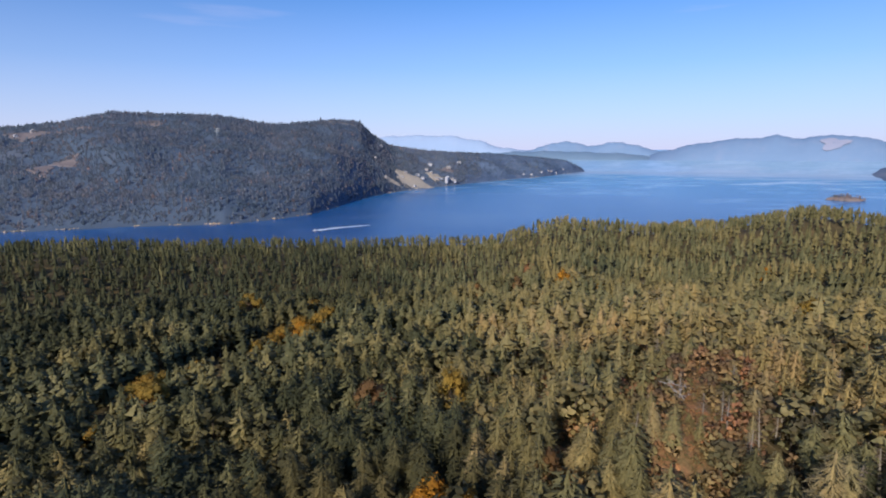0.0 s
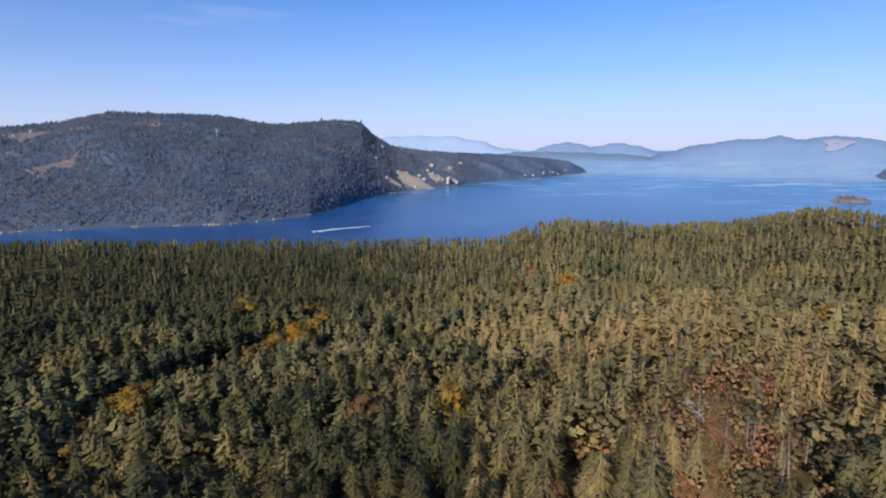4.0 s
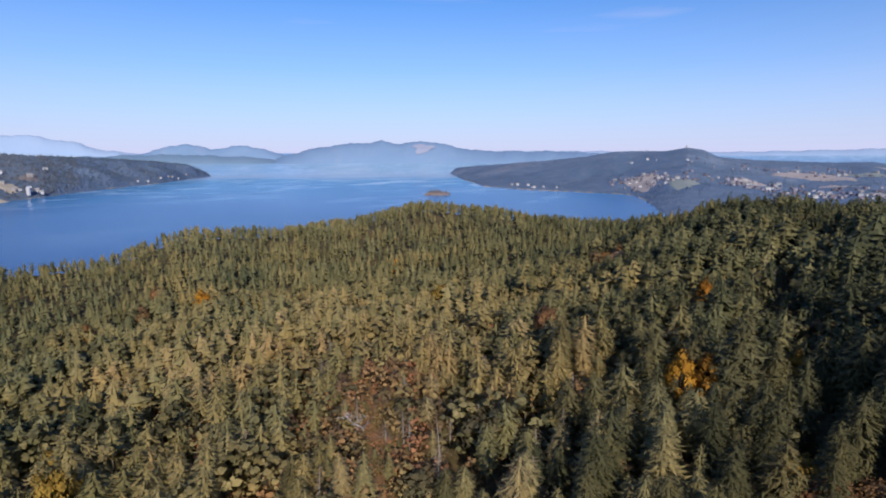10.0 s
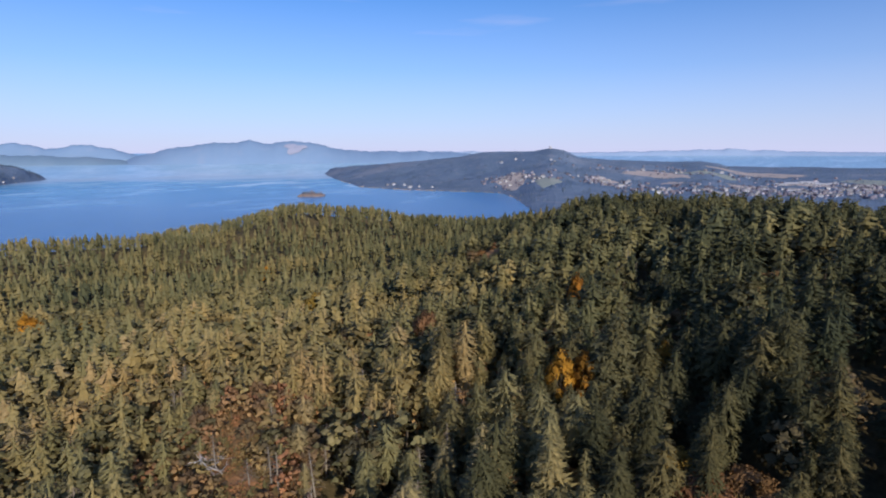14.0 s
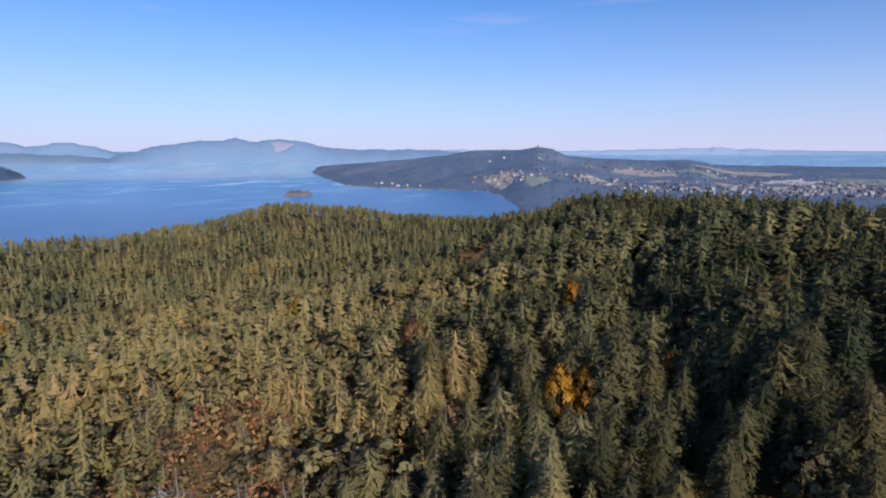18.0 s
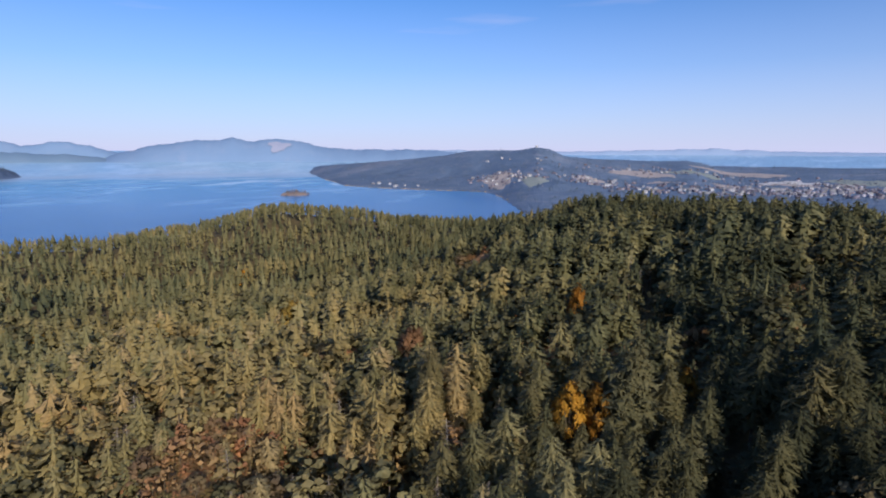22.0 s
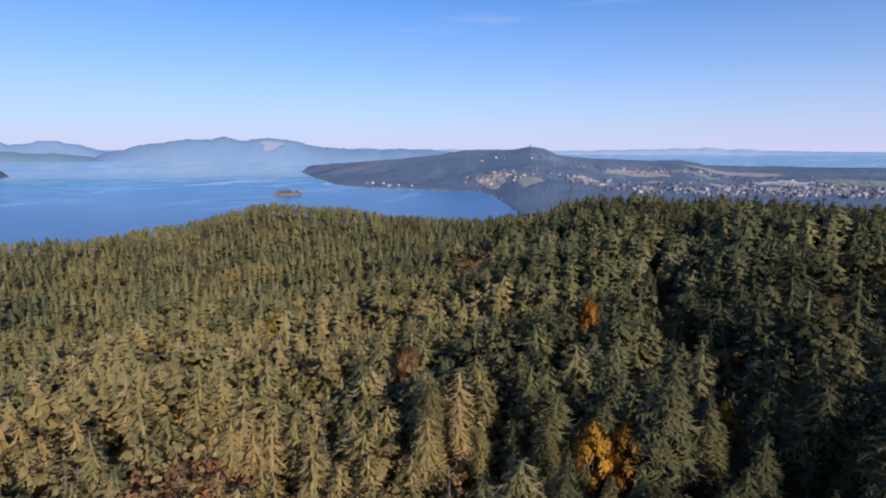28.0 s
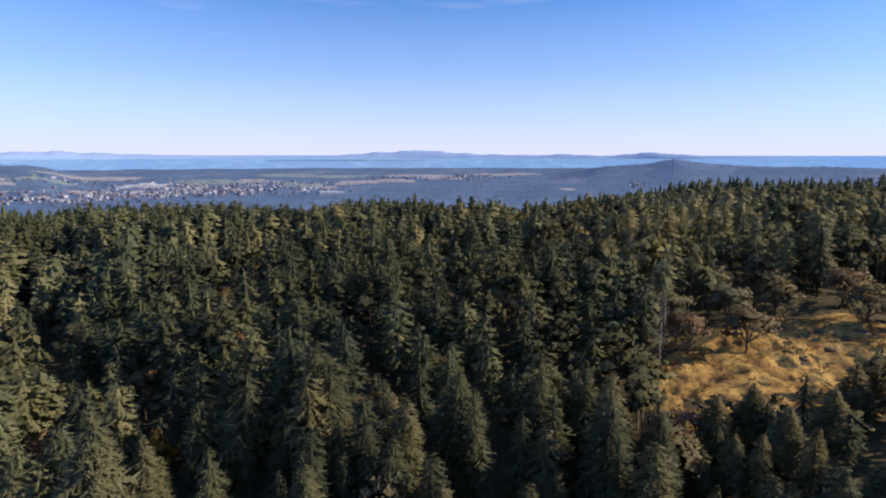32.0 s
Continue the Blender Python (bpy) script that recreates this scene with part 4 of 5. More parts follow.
def snag_shape(seed, limbs, reach=0.2, crooked=0.0, low=0.25):
    """A dead tree: a bare tapering trunk and short bare limbs."""
    r = random.Random(seed)
    bow = [(r.uniform(-1, 1) * crooked * k * 0.25, r.uniform(-1, 1) * crooked * k * 0.25, -0.05 + 1.02 * k / 4) for k in range(5)]
    trunk = tube(bow, (0.017, 0.014, 0.010, 0.006, 0.002), 6)
    twigs = []
    for k in range(limbs):
        h = low + (0.97 - low) * (k + r.random()) / limbs
        j = min(3, int(h * 4))
        base = Vector(bow[j]).lerp(Vector(bow[j + 1]), h * 4 - j)
        a, L = 2.4 * k + r.uniform(-0.5, 0.5), reach * (1.15 - h) * r.uniform(0.5, 1.3)
        d = Vector((math.cos(a), math.sin(a), r.uniform(-0.25, 0.2) + crooked))
        mid = base + d * L * 0.55 + Vector((0, 0, 0.03 * crooked))
        end = base + d * L + Vector((0, 0, L * r.uniform(-0.5, 0.1) + 0.3 * crooked * L))
        twigs.append(tube([tuple(base), tuple(mid), tuple(end)], (0.006, 0.004, 0.0015), 3))
        if crooked:
            for _ in range(2):
                e2 = mid + Vector((r.uniform(-1, 1), r.uniform(-1, 1), r.uniform(0, 1))) * L * 0.5
                twigs.append(tube([tuple(mid), tuple(e2)], (0.004, 0.001), 3))
    return merge([trunk]), merge(twigs)


def leafy(name, shape, leaf, label, category, group=""):
    tree = tagged(new(name), label, category, group)
    mesh_object("trunk", shape[2], shape[3], bark, tree)
    soft = shape[0] - (0, 0, 0.45)
    soft = soft / np.linalg.norm(soft, axis=1, keepdims=True) + (0, 0, 0.35)
    soften(mesh_object("crown", shape[0], shape[1], leaf, tree), soft / np.linalg.norm(soft, axis=1, keepdims=True))
    return tree


def stand(protos, places):
    """Plant (x, y, height, width) places with the prototypes in turn, each prototype itself taking its first place."""
    first = {}
    for n, (x, y, h, w) in enumerate(places):
        k = n % len(protos)
        z = float(ground_height(x, y)) - 0.15
        h = h if h < 30 else max(h - z, 9)      # over 30: the height of its top over the sea
        m = pose(x, y, z, rng.normal(0, 2), rng.normal(0, 2), rng.uniform(0, 360)) @ Matrix.Diagonal((h * w, h * w, h, 1))
        if k in first:
            copy_thing(protos[k], m)
        else:
            first[k] = m
    for k, m in first.items():
        protos[k].matrix_basis = m


gold = [leafy("maple_tree", broad_shape(s, 18, 60, leaf=0.84), gold_leaf, "maple in bright orange-yellow autumn leaf among firs", "maple", "autumn maples") for s in (71, 72)]
stand(gold, ((92, 404, 61, 0.7), (95, 404, 58, 0.7), (135, 96, 100.2, 0.6), (139, 90, 99.8, 0.55), (-3, 113, 76, 1.0), (3, 112, 74, 0.9), (299, 486, 14, 1.1), (206, 127, 104, 0.4), (275, 454, 40, 1.1),
             (-92, 290, 17, 1.0), (161, 78, 13, 0.7), (-80, 300, 55, 0.9)))
rust = [leafy("maple_tree", broad_shape(s, 17, 60, 0.34, leaf=0.82), rust_leaf, "broadleaf tree in rusty brown autumn leaf", "maple", "autumn maples") for s in (75, 76)]
stand(rust, ((-28, 198, 64, 0.9), (-24, 201, 60, 1.0), (57, 408, 56, 0.6), (74, 459, 56, 0.7), (26, 397, 53, 0.6), (161, 166, 93, 0.6), (167, 170, 89, 0.6), (-137, 366, 17, 1.2), (25, 121, 15, 0.8),
             (-122, 208, 15, 1.1), (4, 203, 16, 0.9), (110, 55, 14, 1.3), (117, 50, 13, 1.3), (103, 52, 12, 1.2), (201, 66, 15, 1.1), (309, 245, 9, 1.3), (313, 236, 8, 1.3), (303, 249, 9, 1.2), (318, 244, 10, 1.2), (194, 84, 101.5, 0.8), (230, 64, 109.6, 1.0), (234, 68, 108, 1.0)))
ochre = foliage("ochre_maple_leaves", [(0.0, (0.270, 0.194, 0.048)), (1.0, (0.378, 0.237, 0.054))], shared=False, grain=0.9)
yellowing = [leafy("maple_tree", broad_shape(s, 17, 52, 0.36, leaf=0.88), ochre, "broadleaf tree turning dull yellow in autumn", "maple", "autumn maples") for s in (78, 79)]
stand(yellowing, ((-83, 314, 52, 0.9), (-93, 301, 52, 1.0), (-94, 284, 53, 0.9), (-98, 271, 54, 0.9), (-88, 322, 51, 1.0), (-92, 371, 49, 0.8), (-76, 343, 51, 0.9), (-78, 330, 51, 1.0), (-130, 225, 55, 0.9),
                  (-131, 217, 55, 0.9), (-127, 233, 53, 0.8), (-141, 383, 50, 0.9), (-137, 354, 52, 0.8), (-129, 365, 51, 0.8), (-119, 249, 52, 0.7), (-130, 185, 53, 0.9), (4, 224, 61, 0.55), (153, 331, 63, 0.6),
                  (112, 377, 58, 0.8), (118, 380, 57, 0.8), (118, 62, 12, 1.0), (-60, 150, 13, 1.0), (3, 186, 74.5, 0.6), (-119, 208, 58.5, 0.9), (-124, 213, 57, 0.9), (214, 301, 67.5, 0.9), (191, 276, 73, 0.8), (196, 281, 71, 0.8), (-76, 294, 54.8, 0.9)))
# arbutus and oaks on the dry slope and round the bluff
dull = [leafy("oak_tree", broad_shape(s, 20, 21, 0.44, 0.3, 5, 1.15), dull_leaf, "low spreading oak with brownish olive leaves", "oak", "oaks round the bluff") for s in (81, 82, 83)]
places = [(141, -53, 12, 1.2), (134, -88, 11, 1.2), (147, -40, 11, 1.1), (153, -60, 12, 1.2), (150, -75, 12, 1.2), (143, -92, 12, 1.2), (158, -45, 12, 1.2), (160, -84, 13, 1.1), (118, -5, 13, 1.0), (108, 12, 12, 1.1),
          (123, -14, 9, 1.2), (127, -96, 12, 1.1), (165, -66, 13, 1.1), (155, -100, 12, 1.2)]
for k in range(66):
    a, q = rng.uniform(0, 6.283), math.sqrt(rng.uniform(0, 1))
    places.append((74 + 36 * q * math.cos(a), 146 + 60 * q * math.sin(a), rng.uniform(5, 8), rng.uniform(0.9, 1.3)))
for k in range(44):
    a, q = radians(rng.uniform(20, 150)), rng.uniform(70, 330)
    if bluff(55 + q * math.sin(a), 55 + q * math.cos(a)) < 0.02:
        places.append((55 + q * math.sin(a), 55 + q * math.cos(a), rng.uniform(10, 15), rng.uniform(0.8, 1.1)))
WOODS = (("broadleaf_wood", round_crown, round_wood, "rounded dark olive crowns among the firs"), ("understory", bushes, scrub_wood, "low round olive and russet trees between the firs"))
for (name, mask, mat, label), near in [(w, n) for w in WOODS for n in (True, False)]:
    idx = np.nonzero(mask & ((ridge < 165) == near))[0]
    for k in range(3):
        sel = idx[k::3]
        v, f, tv, tf = broad_shape(121 + k, 11 if near else 6, 6 if near else 3, 0.33 if mat is round_wood else 0.42, 0.3 if mat is round_wood else 0.16, 3, 2.3 if near else 3.4)
        tv, tf = tube([(0, 0, -0.05), (0, 0, 0.7)], (0.018, 0.008), 3)
        soft = v - (0, 0, 0.45)
        soft = soft / np.linalg.norm(soft, axis=1, keepdims=True) + (0, 0, 0.35)
        tone_ = tt[sel] if mat is round_wood else np.clip(0.56 + 0.25 * dry[sel] + 0.2 * swell(tx[sel], ty[sel], 40, 51) + rng.normal(0, 0.22, len(sel)), 0, 1)
        fir_cloud(name, tx[sel], ty[sel], tz[sel] - 0.2, th[sel] * 0.85, tone_, joined((v, f, np.array(tv), np.array(tf), soft / np.linalg.norm(soft, axis=1, keepdims=True))), mat, label, bark)
places = [p for p in places if not open_ground(np.array([p[0]]), np.array([p[1]]))[0] or p[0] > 115 and p[1] < 0]
stand(dull, places)

snags = []
for s, n, reach in ((91, 44, 0.24), (92, 36, 0.2), (93, 50, 0.3)):
    snag = tagged(new("dead_tree"), "bare bleached dead fir standing in the wood", "dead tree", "dead trees")
    (tv, tf), (wv, wf) = snag_shape(s, n, reach)
    mesh_object("trunk", tv, tf, dead_wood, snag)
    mesh_object("branchwork", wv, wf, bare_twig, snag)
    snags.append(snag)
places = [(152, -37, 15, 1.5), (156, -40, 13, 1.6), (226, 560, 20, 1.2), (253, 124, 107, 1.0), (146, -30, 15, 1.2), (150, -26, 14, 1.2), (131, 133, 21, 0.9), (-34, 198, 19, 1.0), (247, 118, 15, 1.0), (190, 178, 18, 1.0)]
for k in range(44):
    a, q = rng.uniform(0, 6.283), math.sqrt(rng.uniform(0, 1))
    x, y = 92 + 52 * q * math.cos(a), 156 + 74 * q * math.sin(a)
    places.append((x, y, rng.uniform(10, 16) * (1 - 0.5 * float(knoll(x, y))), rng.uniform(1.2, 1.8)))
stand(snags, places)
pale = tagged(new("dead_tree"), "crooked silver-white dead tree over bare orange ground", "dead tree", "dead trees")
(tv, tf), (wv, wf) = snag_shape(97, 16, 0.55, 0.5, 0.3)
mesh_object("trunk", tv, tf, silver_wood, pale)
mesh_object("branchwork", wv, wf, silver_wood, pale)
stand([pale], ((63.5, 136.5, 7.5, 1.6),))
# the great firs that stand out of the stand
great_needles = foliage("great_fir_needles", [(0.0, (0.105, 0.097, 0.052)), (1.0, (0.160, 0.138, 0.072))], shared=False, grain=0.8)
great = []
for s in (101, 102):
    fir = tagged(new("fir_tree"), "great old Douglas fir with broad grey-green crown", "conifer", "great firs")
    shape = fir_shape(s, 34, 14, 8, 0.10, 0.30, 0.7, gaps=0.1, cap=0.24, frond=0.13)
    mesh_object("trunk", shape[2], shape[3], bark, fir)
    soften(mesh_object("crown", shape[0], shape[1], great_needles, fir), shape[4])
    great.append(fir)
stand(great, ((142, 85, 113, 0.85), (149, 79, 105, 0.75), (112, -13, 11, 1.2), (95, -23, 11, 1.2), (130, 131, 104, 0.7), (118, 10, 15, 1.0), (130, 85, 96.5, 0.8), (128, 90, 95.5, 0.75), (117, -61, 12, 1.1), (111, -44, 13, 1.1), (117, -24, 12, 1.2), (107, -31, 13, 1.1), (109, -22, 12, 1.2),
              (119, -17, 12, 1.1), (113, -52, 11, 1.2)))

# ---- the grassy bluff ----
gx, gy = np.meshgrid(np.arange(104, 160, 0.6), np.arange(-96, -8, 0.6), indexing="ij")
o = bluff(gx, gy)
gz = ground_height(gx, gy) + 0.25 * np.minimum(o * 3, 1) - 0.5 * (o < 0.05) + 0.95 * o * (0.6 - np.abs(swell(0.55 * gx + np.sin(gy * 0.7), gy + np.sin(gx * 0.9), 6.5, 6))) * (0.65 + 0.35 * swell(gx, gy, 17, 9)) + 0.16 * o * swell(gx, gy, 2.2, 7)
meadow = mesh_object("meadow", np.stack([gx, gy, gz], -1).reshape(-1, 3), sheet(gx.shape[0], gx.shape[1], False), grass_mat)
tagged(meadow, "open bluff of dry golden grass and moss", "meadow", kind="structure")


clearing_mat, nt, b = material("dry_clearing", 0.95, 0.1)
c1, c2 = fbm(nt, 5.0, 5.0, 0.6), fbm(nt, 0.6, 4.0, 0.6)
clear_base = ramp(nt, c1, [(0.3, (0.12, 0.10, 0.045)), (0.42, (0.27, 0.16, 0.075)), (0.54, (0.40, 0.19, 0.085)), (0.7, (0.36, 0.25, 0.115))])
nt.links.new(mix(nt, 1.0, clear_base, ramp(nt, c2, [(0.3, (0.6, 0.6, 0.58)), (0.7, (1.25, 1.2, 1.15))]), "MULTIPLY"), b.inputs["Base Color"])
relief(nt, b, c2, 0.8, 0.3)
for k, (cx, cy, size) in enumerate(STRIP):
    size = size * 0.95 + 0.3
    t, q = np.meshgrid(np.linspace(0, 6.2832, 36, endpoint=False), np.linspace(0, 1, 12), indexing="ij")
    edge = size * (1 + 0.28 * np.sin(2 * t + k) + 0.18 * np.sin(5 * t + 2 * k) + 0.1 * np.sin(9 * t + k))
    x, y = cx + q * edge * np.cos(t), cy + q * edge * np.sin(t)
    z = ground_height(x, y) + 0.3 * np.sqrt(1 - q * q) - 0.1 + 0.12 * swell(x, y, 3.0, 8)
    z = z + 0.12
    patch_ob = mesh_object("clearing", np.stack([x, y, z], -1).reshape(-1, 3), sheet(36, 12, True), clearing_mat)
    tagged(patch_ob, "small opening of orange earth and dry grass", "clearing", kind="structure")


dry_mat, nt, b = material("russet_dry_ground", 0.95, 0.1)
d1, d2 = fbm(nt, 6.0, 5.0, 0.6), fbm(nt, 0.7, 4.0, 0.6)
dry_base = ramp(nt, d1, [(0.32, (0.11, 0.095, 0.045)), (0.46, (0.19, 0.125, 0.062)), (0.58, (0.26, 0.14, 0.072)), (0.72, (0.21, 0.16, 0.075))])
nt.links.new(mix(nt, 1.0, dry_base, ramp(nt, d2, [(0.3, (0.6, 0.6, 0.58)), (0.7, (1.25, 1.2, 1.15))]), "MULTIPLY"), b.inputs["Base Color"])
relief(nt, b, d2, 0.8, 0.3)
t, q = np.meshgrid(np.linspace(0, 6.2832, 64, endpoint=False), np.linspace(0, 1, 26), indexing="ij")
edge = 1 + 0.14 * np.sin(3 * t + 1) + 0.1 * np.sin(7 * t) + 0.05 * np.sin(13 * t + 2)
ex, ey = 42 * q * edge * np.cos(t), 17 * q * edge * np.sin(t)
x, y = 66 + 0.578 * ex + 0.816 * ey, 132 + 0.816 * ex - 0.578 * ey
dry_ground = mesh_object("dry_ground", np.stack([x, y, ground_height(x, y) + 0.16 - 0.5 * (q > 0.97)], -1).reshape(-1, 3), sheet(64, 26, True), dry_mat)
tagged(dry_ground, "russet dry grass and bracken on the rocky knoll", "dry ground", kind="structure")


def rock_shape(seed, flat=0.6, fine=2):
    bm = bmesh.new()
    bmesh.ops.create_icosphere(bm, subdivisions=fine, radius=1.0)
    r = random.Random(seed)
    off = Vector((r.uniform(0, 50), r.uniform(0, 50), r.uniform(0, 50)))
    for v in bm.verts:
        v.co *= 1 + 0.45 * noise.noise(v.co * 1.3 + off) + 0.15 * noise.noise(v.co * 3.5 + off)
        v.co.z *= flat
    return bm


stone, nt, b = material("lichen_rock", 0.9, 0.2)
n1, n2 = fbm(nt, 1.2, 6.0, 0.6), fbm(nt, 0.15, 4.0)
nt.links.new(mix(nt, 0.3, ramp(nt, n1, [(0.3, (0.07, 0.05, 0.032)), (0.55, (0.13, 0.095, 0.055)), (0.7, (0.20, 0.15, 0.09))]), ramp(nt, n2, [(0.3, (0.06, 0.05, 0.04)), (0.7, (0.20, 0.17, 0.13))])), b.inputs["Base Color"])
relief(nt, b, n2, 0.5, 0.1)
rock_protos = [tagged(part("rock", rock_shape(s, 0.5), stone, None), "weathered brown rock in the dry grass", "rock", "rocks of the bluff") for s in (3, 4, 5)]
first = {}
for k in range(22):
    a, q = rng.uniform(0, 6.283), math.sqrt(rng.uniform(0, 1))
    x, y = BLUFF[0] + 19 * q * math.cos(a), BLUFF[1] + 33 * q * math.sin(a)
    sz = rng.uniform(0.4, 1.5)
    m = pose(x, y, float(ground_height(x, y)) + 0.02, 0, 0, rng.uniform(0, 360)) @ Matrix.Diagonal((sz * 1.4, sz, sz * 0.8, 1))
    if k < 3:
        first[k] = m
    else:
        copy_thing(rock_protos[k % 3], m)
for k, m in first.items():
    rock_protos[k].matrix_basis = m

# low shrubs on the bluff and the openings
r = random.Random(5)
shrub_v, shrub_f, _, _ = broad_shape(88, 8, 4, 0.55, 0.1, 5, 2.4)
sx, sy = rng.uniform(106, 154, 260), rng.uniform(-92, -14, 260)
okk = (bluff(sx, sy) > 0.2) & (bluff(sx, sy) + rng.uniform(0, 1, 260) < 1.55)
walk_, aside = rng.uniform(-40, 42, 760), rng.normal(0, 10, 760)
bush_x, bush_y = 66 + 0.578 * walk_ + 0.816 * aside, 132 + 0.816 * walk_ - 0.578 * aside
clear = ~open_ground(bush_x, bush_y)
sx, sy = np.concatenate([sx[okk], bush_x[clear]]), np.concatenate([sy[okk], bush_y[clear]])
dull_wood = foliage("shrub_leaves", [(0.0, (0.13, 0.12, 0.055)), (0.5, (0.19, 0.135, 0.062)), (1.0, (0.27, 0.135, 0.07))], grain=0.5)
fir_cloud("shrubs", sx, sy, ground_height(sx, sy), rng.uniform(0.8, 2.6, len(sx)), rng.uniform(0, 1, len(sx)), (shrub_v, shrub_f, np.zeros(len(shrub_f), bool)), dull_wood, "low brown-green shrubs on dry ground", category="shrubs")
tuft_v = np.array([(0.0, 0.05, 0), (0.05, -0.03, 0), (0.3, 0.15, 0.8), (-0.05, 0, 0), (0.0, -0.05, 0), (-0.35, 0.1, 0.7), (0.03, 0.03, 0), (-0.03, 0.03, 0), (0.05, -0.3, 0.9)])
tuft_f = np.array([(0, 1, 2), (3, 4, 5), (6, 7, 8)])
sx, sy = rng.uniform(104, 156, 9000), rng.uniform(-94, -12, 9000)
okk = bluff(sx, sy) > 0.3
sx, sy = sx[okk], sy[okk]
straw = foliage("straw", [(0.0, (0.26, 0.15, 0.045)), (0.5, (0.40, 0.25, 0.08)), (1.0, (0.50, 0.36, 0.15))], grain=0.6)
fir_cloud("dry_grass", sx, sy, ground_height(sx, sy) + 0.2, rng.uniform(0.25, 0.6, len(sx)), rng.uniform(0, 1, len(sx)), (tuft_v, tuft_f, np.zeros(3, bool)), straw, "dry golden grass tufts on the bluff", category="grass")


# ---- shores, fields, villages ----
def drape(name, height, az, d, half_az, half_d, mat, label, lift=1.2, seed=0):
    """A field or bare patch laid over a shore, with an uneven outline."""
    n, m_ = 28, 9
    th_, q = np.meshgrid(np.linspace(0, 6.2832, n, endpoint=False), np.linspace(0.02, 1, m_), indexing="ij")
    edge = 1 + 0.18 * np.sin(3 * th_ + seed) + 0.12 * np.sin(7 * th_ + 2 * seed) + 0.06 * np.sin(13 * th_ + seed)
    A, D = az + half_az * q * edge * np.cos(th_), d + half_d * q * edge * np.sin(th_)
    Z = height(A, D) + lift - 3.0 * (q > 0.98)
    a = np.radians(A)
    ob = mesh_object(name, np.stack([D * np.sin(a), D * np.cos(a), Z], -1).reshape(-1, 3), sheet(n, m_, True), mat)
    return tagged(ob, label, "field", kind="structure")


earth_mat = far_forest("bare_earth", (0.40, 0.33, 0.26), (0.50, 0.42, 0.33), (0.60, 0.52, 0.43), 25.0)
moor_mat = far_forest("brown_clearing", (0.16, 0.145, 0.160), (0.21, 0.175, 0.175), (0.28, 0.215, 0.195), 18.0)
crag_mat = far_forest("grey_crag", (0.16, 0.16, 0.17), (0.20, 0.19, 0.20), (0.26, 0.24, 0.23), 14.0)
drape("bare_earth", west_height, -3.5, 2200, 1.6, 95, earth_mat, "pale bare earth terraces above the shore", 2.0, 1)
drape("bare_earth", west_height, -5.3, 2075, 0.9, 22, earth_mat, "pale bare earth bank by the water", 2.0, 2)
drape("bare_earth", west_height, -0.9, 2350, 0.8, 45, earth_mat, "pale bare earth yard above the shore", 2.0, 6)
drape("bare_earth", west_height, -1.6, 2210, 1.5, 16, earth_mat, "pale bare earth bank by the water", 2.0, 3)
drape("clearing", west_height, 0.4, 2560, 0.9, 40, moor_mat, "brown clearing among woods", 2.0, 4)
for az, d, ha, hd, sd in ((-34.4, 1730, 1.1, 60, 5), (-36.2, 1650, 0.9, 60, 6), (-36.8, 2130, 1.6, 40, 7), (-33.5, 2120, 1.4, 30, 10), (-27.6, 2150, 1.1, 30, 11)):
    drape("clearing", west_height, az, d, ha, hd, moor_mat, "brown clearing on the wooded mountain", 2.0, sd)
drape("crag", west_height, -11.2, 1930, 0.8, 30, crag_mat, "grey rock outcrop on the wooded mountain", 2.5, 13)
drape("crag", west_height, -10.4, 2480, 1.6, 60, crag_mat, "grey rock outcrop on the wooded mountain", 2.5, 14)
FIELDS = ((57.2, 2300, 1.6, 90, 0), (60.6, 2120, 1.3, 60, 1), (66, 2310, 1.5, 50, 0), (71, 2710, 3.2, 60, 0), (75.5, 2900, 3.0, 60, 1), (80, 3350, 4.0, 70, 0), (88.5, 3000, 2.4, 90, 1), (91, 2840, 2.0, 60, 1),
          (97, 2640, 2.2, 60, 1), (102.6, 2740, 2.4, 70, 0), (83.5, 2730, 1.8, 50, 0), (112, 3080, 2.2, 50, 0), (100, 3300, 5.0, 60, 1), (118, 3450, 4.0, 60, 0), (124, 2330, 0.8, 30, 0), (93, 2950, 2.6, 70, 0), (106, 2900, 3.0, 60, 0), (99, 2480, 1.8, 40, 0), (87, 2560, 2.0, 40, 0), (109, 3300, 3.5, 60, 0), (96, 3450, 3.0, 60, 1), (79, 2480, 2.0, 40, 0), (73, 2350, 1.6, 40, 0), (45.5, 3800, 2.0, 60, 0))
for k, (az, d, ha, hd, green) in enumerate(FIELDS):
    drape("field", east_height, az, d, ha, hd * 2.1, green_field_mat if green else field_mat, "pale green field on the plain" if green else "dry tan field on the plain", 1.5, k)

white_mat, nt, b = material("white_render", 0.7, 0.3)
nt.links.new(ramp(nt, fbm(nt, 3.0), [(0.3, (0.410, 0.410, 0.458)), (0.7, (0.492, 0.492, 0.546))]), b.inputs["Base Color"])
cream_mat, nt, b = material("cream_siding", 0.7, 0.3)
nt.links.new(ramp(nt, fbm(nt, 3.0), [(0.3, (0.279, 0.246, 0.246)), (0.7, (0.344, 0.303, 0.308))]), b.inputs["Base Color"])
slate_mat, nt, b = material("grey_shingles", 0.85, 0.2)
nt.links.new(ramp(nt, fbm(nt, 2.0), [(0.3, (0.20, 0.20, 0.22)), (0.7, (0.34, 0.33, 0.34))]), b.inputs["Base Color"])
pane_mat, nt, b = material("window_glass", 0.1, 0.5)
